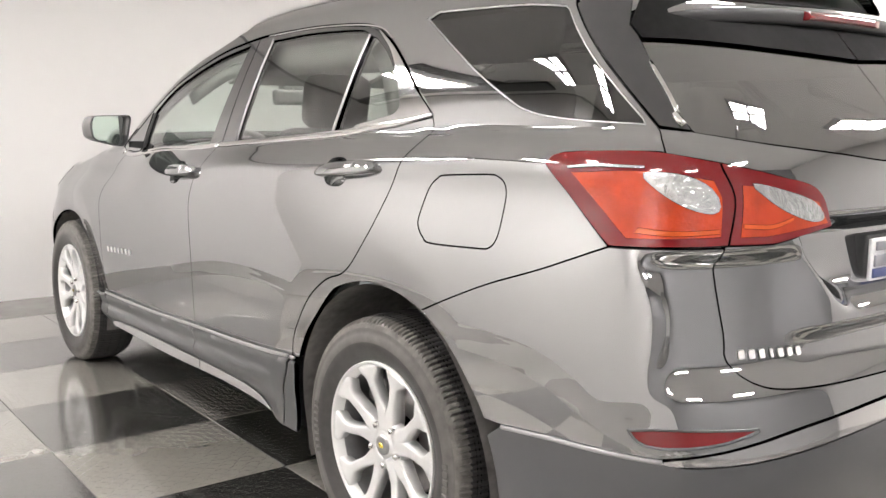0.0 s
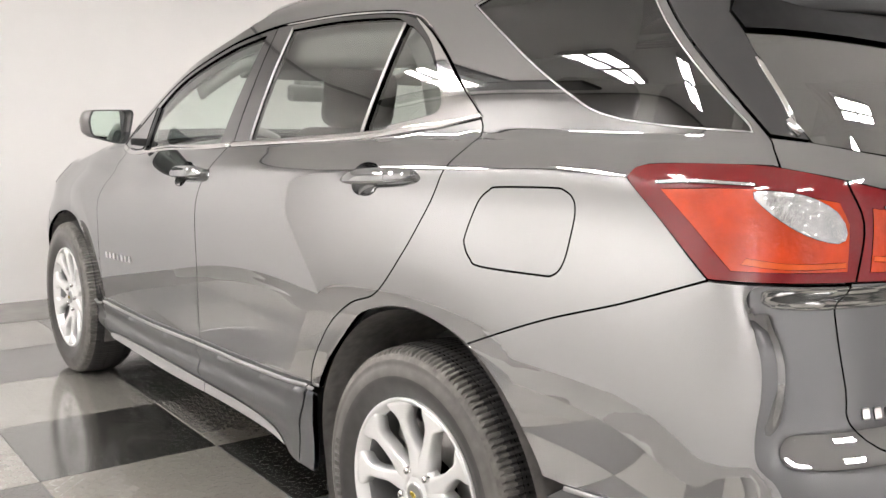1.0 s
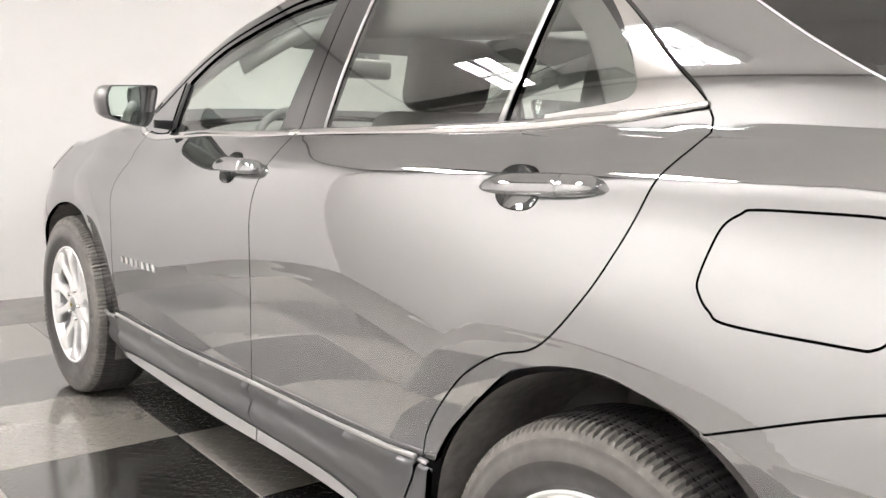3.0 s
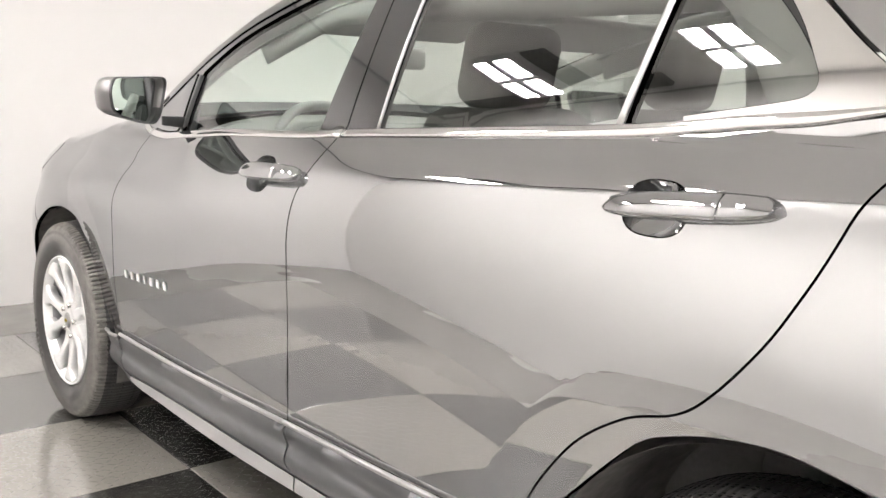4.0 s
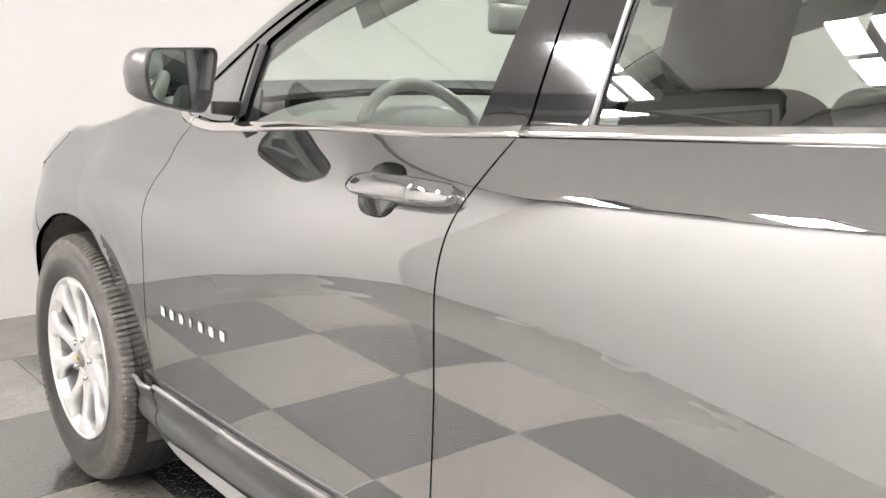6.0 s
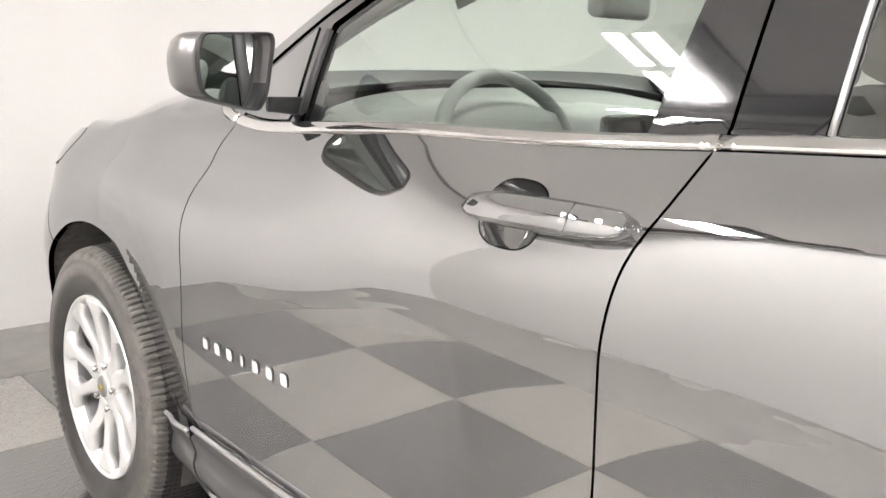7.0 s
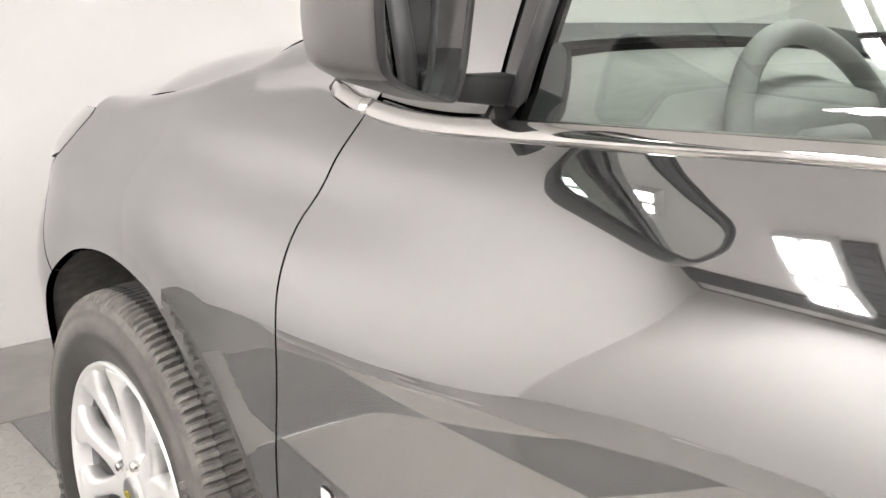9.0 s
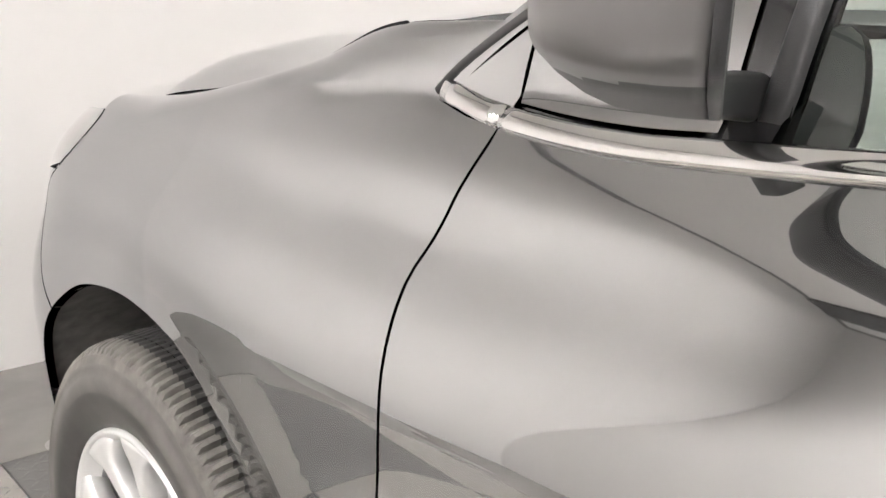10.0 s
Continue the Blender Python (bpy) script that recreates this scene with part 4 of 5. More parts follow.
rear = new("tailgate")
rear.parent = car
for mirrored in (False, True):
    low = joined(line((-0.884, 1.147), (-0.850, 1.195)), flow([(-0.925, 1.189), (-1.129, 1.165), (-1.406, 1.140), (-1.581, 1.123), (-1.7118, 1.120)]), line((-1.7118, 0.667)), HATCH_LOW[::-1],
                 line((-1.138, 0.967), (-1.334, 0.992)), flow([(-1.282, 1.071), (-1.152, 1.103), (-1.002, 1.130), (-0.884, 1.147)]))
    panel("tailgate_skin", low, PAINT, rear, "sculpted glossy grey tailgate", fn=tailgate, flip=mirrored, gap=0.0015, step=0.009)
    fin = joined(flow([(-0.644, 1.462), (-0.764, 1.320), (-0.853, 1.199)]), line((-0.925, 1.190)), flow([(-0.900, 1.24), (-0.872, 1.370), (-0.850, 1.410)]), line((-0.88, 1.47), (-0.72, 1.505)))
    panel("pillar_cover", fin, FIN, rear, "smooth dark grey pillar cover", flip=mirrored, gap=0.002)
    pane = joined(flow([(-0.872, 1.372), (-0.900, 1.24), (-0.928, 1.190)]), flow([(-0.93, 1.188), (-1.130, 1.166), (-1.406, 1.142), (-1.581, 1.125), (-1.7118, 1.122)]), flow([(-1.7118, 1.352), (-1.301, 1.364), (-0.999, 1.372), (-0.874, 1.374)]))
    panel("rear_pane", pane, HATCH_GLASS, rear, "dark curved rear window", flip=mirrored, gap=0.001, lift=-0.002, hem=0.006, step=0.03)
    strip("pane_trim", flow([(-0.878, 1.330), (-0.896, 1.265), (-0.902, 1.225)]), CHROME, rear, "", 0.010, 0.004, flip=mirrored)
    strip("wiper_foot", flow([(-0.892, 1.222), (-0.898, 1.210), (-0.908, 1.200)]), CHROME, rear, "", 0.016, 0.014, flip=mirrored)
    lamp = joined(flow(TAIL_LAMP[:3] + [(-1.002, 1.130)], 0.015), flow([(-1.002, 1.130), (-1.030, 1.062), (-1.019, 0.969)]), line((-0.778, 0.964)))
    inner = joined(flow([(-1.0025, 1.130), (-1.152, 1.103), (-1.282, 1.071), (-1.328, 0.992)]), line((-1.138, 0.967), (-1.0195, 0.969)), flow([(-1.0195, 0.969), (-1.0305, 1.062), (-1.0025, 1.130)]))
    for out, owner, name in ((lamp, car, "tail_lamp"), (inner, rear, "inner_tail_lamp")):
        t = panel(name, out, RED_LENS, owner, "dark red tail lamp lens", flip=mirrored, lift=0.004, gap=0.002)
        if name == "tail_lamp":
            bright = joined(flow([(-0.678, 1.104), (-0.846, 1.112), (-0.985, 1.095)]), flow([(-1.000, 1.061), (-1.000, 0.987)]), line((-0.813, 0.982)))
            white = flow([(-0.845, 1.108), (-0.926, 1.105), (-0.979, 1.080), (-0.996, 1.046), (-0.980, 1.031), (-0.925, 1.043), (-0.873, 1.073)], closed=True)
            bar = joined(flow([(-0.665, 1.116), (-0.744, 1.122), (-0.847, 1.121)]), flow([(-0.847, 1.1175), (-0.744, 1.1175), (-0.667, 1.112)]))
        else:
            bright = joined(flow([(-1.051, 1.085), (-1.148, 1.075), (-1.277, 1.045)]), line((-1.310, 1.000), (-1.122, 0.984), (-1.047, 0.985)))
            white = flow([(-1.077, 1.088), (-1.168, 1.072), (-1.264, 1.045), (-1.296, 1.012), (-1.254, 1.006), (-1.169, 1.030), (-1.106, 1.062)], closed=True)
            bar = None
        panel("lamp_field", bright, ORANGE_LENS, t, "bright orange-red lamp field", flip=mirrored, lift=0.0048, gap=0, hem=0.0015)
        if name == "tail_lamp":
            pipe = joined(flow([(-0.835, 1.003), (-0.900, 0.998), (-0.996, 1.001)]), line((-0.996, 0.993)), flow([(-0.996, 0.993), (-0.900, 0.989), (-0.828, 0.993)]))
        else:
            pipe = joined(flow([(-1.052, 1.010), (-1.130, 1.006), (-1.190, 1.018)]), flow([(-1.192, 1.012), (-1.130, 0.998), (-1.052, 1.002)]))
        panel("light_pipe", pipe, EMBER_LENS, t, "amber light pipe", flip=mirrored, lift=0.0056, gap=0, hem=0.0015)
        panel("clear_field", white, CLEAR_LENS, t, "pale clear lamp field", flip=mirrored, lift=0.0056, gap=0, hem=0.0015)
        if bar is not None:
            panel("light_bar", bar, CLEAR_LENS, t, "", flip=mirrored, lift=0.0056, gap=0, hem=0.0015)
    skin_out = joined(BUMPER_SEAM, line((-1.013, 0.966)), HATCH_LOW[1:], line((-1.7118, 0.625)), flow([(-1.7118, 0.625), (-1.481, 0.620), (-1.296, 0.613), (-1.128, 0.604), (-0.917, 0.574), (-0.860, 0.567)]), flow([(-0.860, 0.567), (-0.785, 0.567), (-0.649, 0.561), (-0.504, 0.544)]),
                      ARCH_REAR[(ARCH_REAR[:, 0] < -0.226) & (ARCH_REAR[:, 1] > 0.54)][::-1])
    refl = joined(flow([(-0.811, 0.616), (-0.868, 0.625), (-0.967, 0.625), (-1.061, 0.620)]), flow([(-1.062, 0.616), (-0.976, 0.598), (-0.866, 0.588), (-0.827, 0.595), (-0.812, 0.614)]))
    b = panel("rear_bumper", skin_out, PAINT, car, "glossy grey rear bumper", fn=bumper, flip=mirrored, holes=[refl], step=0.012)
    panel("reflector", refl, RED_LENS, b, "narrow red reflector", flip=mirrored, gap=0.001, lift=-0.002)
    strip("reflector_edge", np.vstack([refl, refl[:1]]), CLAD, b, "", 0.006, 0.003, fn=bumper, flip=mirrored)
    band = joined(flow([(-0.867, 0.565), (-0.917, 0.574), (-1.128, 0.602), (-1.295, 0.611), (-1.480, 0.617), (-1.7118, 0.622)]), flow([(-1.7118, 0.586), (-1.468, 0.578), (-1.081, 0.563), (-0.906, 0.558), (-0.871, 0.560)]))
    panel("bumper_chrome", band, CHROME, b, "bright chrome bumper strip", flip=mirrored, lift=0.008, gap=0.0, hem=0.02)
    lowb = joined(flow([(-0.499, 0.541), (-0.649, 0.558), (-0.784, 0.564), (-0.861, 0.563)]), flow([(-0.906, 0.556), (-1.081, 0.561), (-1.469, 0.576), (-1.7118, 0.584)]), line((-1.7118, 0.250), (-0.9, 0.235), (-0.543, 0.259)), ARCH_REAR[(ARCH_REAR[:, 1] < 0.520) & (ARCH_REAR[:, 0] < 0)][::-1])
    panel("bumper_cladding", lowb, CLAD, b, "dark grey lower bumper", flip=mirrored, lift=0.006, hem=0.02, step=0.03)
    strip("cladding_edge", flow([(-0.503, 0.541), (-0.649, 0.558), (-0.784, 0.564), (-0.867, 0.563)]), SILVER, b, "", 0.009, 0.004, lift=0.006, flip=mirrored)

for i in range(7):
    o = oval(-1.082 - 0.0265 * i, 0.752 - 0.0018 * i, 0.0080 if i != 3 else 0.0045, 0.0085, 20, 0.35)
    panel("badge_bar", o, BADGE, rear, "small bright chrome badge bar" if i == 0 else "", fn=tailgate, step=0.012, gap=0, hem=0.002, lift=0.0022)

# roof spoiler with its brake lamp
def spoiler_line(x):
    """The tail's y at the spoiler, and the height of the spoiler's edge."""
    u = min(1.0, abs(x) / 0.665)
    return -0.36 - 0.33 * (1 - u ** 5) ** 0.2, 1.474 - 0.030 * u ** 2 - 0.02 * u ** 8


spoiler_rings = []
for i in range(61):
    x = -0.632 + 1.264 * i / 60
    y, zt = spoiler_line(x)
    spoiler_rings.append([(x, y + 0.34, zt + 0.075), (x, y + 0.16, zt + 0.060), (x, y + 0.04, zt + 0.028), (x, y - 0.030, zt + 0.004), (x, y - 0.038, zt - 0.003), (x, y - 0.036, zt - 0.030), (x, y - 0.030, zt - 0.036), (x, y + 0.02, zt - 0.046), (x, y + 0.3, zt - 0.05)])
spoiler = from_arrays("spoiler", *loft(spoiler_rings), PAINT, rear, "dark grey roof spoiler with black underside")
spoiler.data.materials.append(SATIN)
for f in spoiler.data.polygons:
    if f.index < 540 and f.index % 9 >= 4:
        f.material_index = 1
under = joined(flow([(-0.872, 1.376), (-0.999, 1.374), (-1.301, 1.366), (-1.7118, 1.354)]), line((-1.7118, 1.475), (-1.2, 1.475), (-0.90, 1.470), (-0.85, 1.41)))
for mirrored in (False, True):
    panel("spoiler_underside", under, DARK, rear, "", lift=0.006, flip=mirrored)
rings = []
for i in range(17):
    x = -0.17 + 0.34 * i / 16
    y, zt = spoiler_line(x)
    rings.append([(x, y - 0.0345, zt - 0.027), (x, y - 0.0425, zt - 0.024), (x, y - 0.0435, zt - 0.008), (x, y - 0.036, zt - 0.004)])
from_arrays("brake_lamp", *loft(rings), RED_LENS, spoiler, "slim red high brake lamp")
bm = bmesh.new()
box(bm, (-0.03, -0.945, 1.135), (0.03, -0.865, 1.185), 0.010)
part("wiper_base", bm, SATIN, rear, "black rear wiper base")

# number plate with plain bars for its writing
bm = bmesh.new()
box(bm, (-0.155, -0.925, 0.790), (0.155, -0.912, 0.945), 0.004)
plate = part("number_plate", bm, PLATE_WHITE, rear, "white dealer plate with dark bars", False)
for lo, hi, mat, nm in (((-0.135, -0.930, 0.917), (0.06, -0.924, 0.937), PLATE_GREY, "plate_bar"), ((-0.140, -0.930, 0.880), (0.12, -0.924, 0.907), PLATE_GREY, "plate_bar"), ((-0.145, -0.930, 0.854), (0.145, -0.924, 0.875), PLATE_BLUE, "plate_bar"),
                        ((-0.06, -0.930, 0.808), (-0.015, -0.924, 0.844), PLATE_GREY, "plate_bar")):
    bm = bmesh.new()
    box(bm, lo, hi, 0.001)
    part(nm, bm, mat, plate)
bm = bmesh.new()
box(bm, (-0.165, -0.918, 0.780), (0.165, -0.86, 0.955), 0.006)
part("plate_holder", bm, SATIN, rear, "black plate holder")

# ---- nose ----
for mirrored in (False, True):
    lamp_out = joined(SEAM_NOSE[SEAM_NOSE[:, 1] > 0.853], flow([(3.212, 0.846), (3.40, 0.81), (3.7, 0.79)]), flow([(3.7, 0.845), (3.42, 0.912), (3.212, 0.935)]))
    panel("headlamp", lamp_out, HEAD_LENS, car, "clear swept-back headlamp", flip=mirrored, lift=0.001, gap=0.001)
    arch = ARCH_FRONT[(ARCH_FRONT[:, 0] > 3.080) & (ARCH_FRONT[:, 1] > 0.45)]
    nose = joined(SEAM_NOSE[SEAM_NOSE[:, 1] < 0.850][::-1], flow([(3.212, 0.842), (3.40, 0.806), (3.7, 0.786)]), line((4.285, 0.80), (4.285, 0.44), (3.222, 0.45)), arch[::-1])
    panel("grille_panel", line((3.702, 0.789), (4.285, 0.803), (4.285, 0.900), (3.95, 0.895), (3.702, 0.872)), SATIN, car, "plain black panel between the headlamps", flip=mirrored, gap=0.001, step=0.04)
    panel("front_bumper", nose, PAINT, car, "glossy grey front bumper", flip=mirrored, step=0.04)
    chin = joined(line((3.224, 0.445), (4.285, 0.435), (4.285, 0.2), (3.30, 0.22), (3.240, 0.30), (3.235, 0.36)))
    panel("bumper_cladding", chin, SATIN, car, "black lower front bumper", flip=mirrored, step=0.05)

# ---- underbody and wheel housings ----
bm = bmesh.new()
box(bm, (-0.80, 0.50, 0.22), (0.80, 2.25, 0.30))
box(bm, (-0.55, -0.85, 0.26), (0.55, 3.35, 0.40))
part("underbody", bm, DARK, car, "black underbody", False)
for yw, r, high in ((-0.03, 0.424, 0.434), (2.785, 0.438, 0.388)):
    for sg in (-1, 1):
        prof = [(math.cos(math.radians(a)), math.sin(math.radians(a))) for a in range(-20, 201, 5)]
        ring = [(yw - r * c, AXLE + (high if s > 0 else r) * s) for c, s in prof]
        edge = [min(0.908, -float(side(np.array(y), np.array(max(0.3, z)))[0]) - 0.009) for y, z in ring]
        rings = [[(sg * (e - (e - 0.55) * u), y, z) for (y, z), e in zip(ring, edge)] for u in (0, 0.3, 0.6, 1.0)]
        rings = rings[::-1] if sg > 0 else rings
        v, f = loft(rings, False, False)
        f.append(tuple(len(prof) * (3 if sg < 0 else 0) + k for k in range(len(prof))))
        from_arrays("wheel_housing", v, f, LINER, car, "dark felt wheel housing")
for sg in (-1, 1):
    bm = bmesh.new()
    box(bm, (sg * 0.755 - 0.11, 0.412, 0.20), (sg * 0.755 + 0.11, 0.424, 0.32), 0.003)
    part("mud_flap", bm, SATIN, car, "short black flap ahead of the rear wheel", False)

# ---- wheels ----
TYRE_R, RIM_R = 0.350, 0.228


def wheel():
    w = new("wheel")
    prof = [(0.216, 0.030), (0.2275, -0.002), (0.238, -0.010), (0.250, -0.0125), (0.2615, -0.0195), (0.280, -0.0200), (0.300, -0.0195), (0.3025, -0.0165), (0.312, -0.0160), (0.3180, -0.0150), (0.3290, -0.0100), (0.3370, -0.0040), (0.3420, 0.0060),
            (0.3450, 0.0190), (0.3465, 0.040), (0.3490, 0.060), (0.350, 0.095), (0.3490, 0.128), (0.3465, 0.150), (0.340, 0.180), (0.326, 0.200), (0.28, 0.212), (0.216, 0.180)]
    n = 690

    def tread(i, k):
        if 10 <= k <= 20:
            deep = (0.0, 1.0, 0.9, 0.0, 0.0)[i % 5]
            size = (0.0, 0.0055, 0.0095, 0.0090)[k - 10] if k <= 13 else 0.0090 if k >= 19 else 0.0030
            return -deep * size * (1.0, 0.7, 0.9)[(i // 5) % 3]
        return 0
    v, f = lathe(prof, n, tread)
    tyre = from_arrays("tyre", v, [q[::-1] for q in f], RUBBER, w, "black rubber tyre with blocky tread")
    tyre.data.polygons.foreach_set("use_smooth", [not (9 <= p % (len(prof) - 1) <= 20) for p in range(len(tyre.data.polygons))])
    tyre.data.materials.append(TREAD)
    tyre.data.materials.append(SIDEWALL)
    tyre.data.materials.append(DUSTY)
    tyre.data.polygons.foreach_set("material_index", [1 if 13 <= p % (len(prof) - 1) <= 19 else 2 if p % (len(prof) - 1) <= 4 else 3 if 9 <= p % (len(prof) - 1) <= 12 else 0 for p in range(len(tyre.data.polygons))])
    # grooves round the tread
    for x in (0.040, 0.075, 0.120, 0.150):
        r = float(np.interp(x, [0.022, 0.04, 0.06, 0.095, 0.128, 0.15], [0.344, 0.3465, 0.349, 0.350, 0.349, 0.3465]))
        v, f = lathe([(r + 0.0004, x - 0.006), (r - 0.0065, x - 0.004), (r - 0.0065, x + 0.004), (r + 0.0004, x + 0.006)], 120)
        from_arrays("tread_groove", v, [q[::-1] for q in f], DARK, tyre)
    # raised marks on the sidewall
    for a0, count in ((1.15, 8), (4.1, 8)):
        for i in range(count):
            a = a0 + i * 0.068
            bm = bmesh.new()
            box(bm, (-0.0225, -0.0065, -0.0105), (-0.016, 0.0065, 0.0105), 0.0015, 1)
            bm.transform(Matrix.Rotation(a, 4, "X") @ Matrix.Translation((0.0, 0, 0.288)))
            part("sidewall_mark", bm, RUBBER, tyre, "", False)
    # rim barrel and lip
    prof = [(0.226, 0.006), (0.2285, -0.003), (0.2275, -0.009), (0.2245, -0.0105), (0.220, -0.008), (0.215, -0.001), (0.209, 0.008), (0.205, 0.020)]
    v, f = lathe(prof, 120)
    rim = from_arrays("rim", v, [q[::-1] for q in f], ALLOY, w, "silver alloy rim with ten paired spokes")
    # deep barrel in a darker alloy: the shade inside the rim, as colour
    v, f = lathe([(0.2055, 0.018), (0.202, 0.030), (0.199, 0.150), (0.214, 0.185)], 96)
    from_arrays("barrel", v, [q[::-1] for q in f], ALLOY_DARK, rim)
    # spokes
    for k in range(5):
        for sgn in (-1, 1):
            rings = []
            for i in range(17):
                u = i / 16
                r = 0.040 + u * 0.180
                off = sgn * (0.205 + 0.085 * smooth(0.05, 0.75, u) + 0.02 * smooth(0.75, 1.0, u))
                a = 2 * math.pi * k / 5 + off
                wd = 0.048 - 0.018 * smooth(0.15, 0.5, u) + 0.060 * smooth(0.70, 1.0, u)
                x = 0.010 - 0.016 * smooth(0.0, 0.9, u) + 0.006 * math.sin(u * math.pi)
                dp = 0.040 - 0.010 * u
                ring = []
                for p, q in ((-0.5, 1.0), (-0.5, 0.30), (-0.47, 0.12), (-0.40, 0.02), (-0.20, 0.0), (0.20, 0.0), (0.40, 0.02), (0.47, 0.12), (0.5, 0.30), (0.5, 1.0)):
                    b = a + p * wd / r
                    ring.append((x + q * dp, r * math.cos(b), r * math.sin(b)))
                rings.append(ring)
            sp = from_arrays("spoke", *loft(rings), ALLOY, rim)
            bm = bmesh.new()
            bm.from_mesh(sp.data)
            bmesh.ops.recalc_face_normals(bm, faces=bm.faces)
            bm.to_mesh(sp.data)
            bm.free()
    v, f = lathe([(0.002, 0.006), (0.030, 0.006), (0.036, 0.010), (0.060, 0.012), (0.070, 0.016), (0.074, 0.040)], 60)
    from_arrays("hub", v, f, ALLOY, rim)
    v, f = lathe([(0.001, -0.001), (0.020, 0.000), (0.026, 0.002), (0.029, 0.008)], 48)
    cap = from_arrays("centre_cap", v, f, ALLOY_DARK, rim, "round centre cap with a small gold mark")
    for k in range(5):
        a = 2 * math.pi * (k + 0.5) / 5
        v, f = lathe([(0.001, 0.000), (0.007, 0.000), (0.0095, 0.004), (0.0105, 0.022)], 6)
        v = [(x, y + 0.057 * math.cos(a), z + 0.057 * math.sin(a)) for x, y, z in v]
        from_arrays("wheel_nut", v, f, CHROME, rim)
    v, f = lathe([(0.07, 0.075), (0.150, 0.075), (0.152, 0.079), (0.152, 0.095), (0.07, 0.097)], 80)
    from_arrays("brake_disc", v, f, STEEL, w, "bare steel brake disc")
    v, f = lathe([(0.001, 0.165), (0.20, 0.165)], 48)
    from_arrays("backing_plate", v, f, DARK, w)
    bm = bmesh.new()
    box(bm, (0.055, 0.085, 0.04), (0.12, 0.165, 0.135), 0.012)
    part("brake_caliper", bm, STEEL, w, "grey brake caliper")
    for p, q in (((-0.0035, -0.010, -0.004), (-0.0005, 0.010, 0.004)), ((-0.0035, -0.0045, -0.0065), (-0.0006, 0.0045, 0.0065))):
        bm = bmesh.new()
        box(bm, p, q, 0.0008, 1)
        part("cap_mark", bm, GOLD, cap, "small gold cross mark", False)
    return tagged(w, "wheel with black tyre and silver ten-spoke rim", "wheel", "wheels of the car")


first_wheel = wheel()
first_wheel.parent = car
WHEEL_X = 0.885
first_wheel.matrix_basis = pose(-WHEEL_X, -0.005, 0.342, 0, 0, 2.5) @ pose(0, 0, 0, 18, 0, 0)
for x, y, turn, spin in ((-WHEEL_X, 2.708, 0, -4), (WHEEL_X, 0, 180, 0), (WHEEL_X, 2.708, 180, 30)):
    copy_thing(first_wheel, pose(x, y, 0.344, 0, 0, turn) @ pose(0, 0, 0, spin, 0, 0))
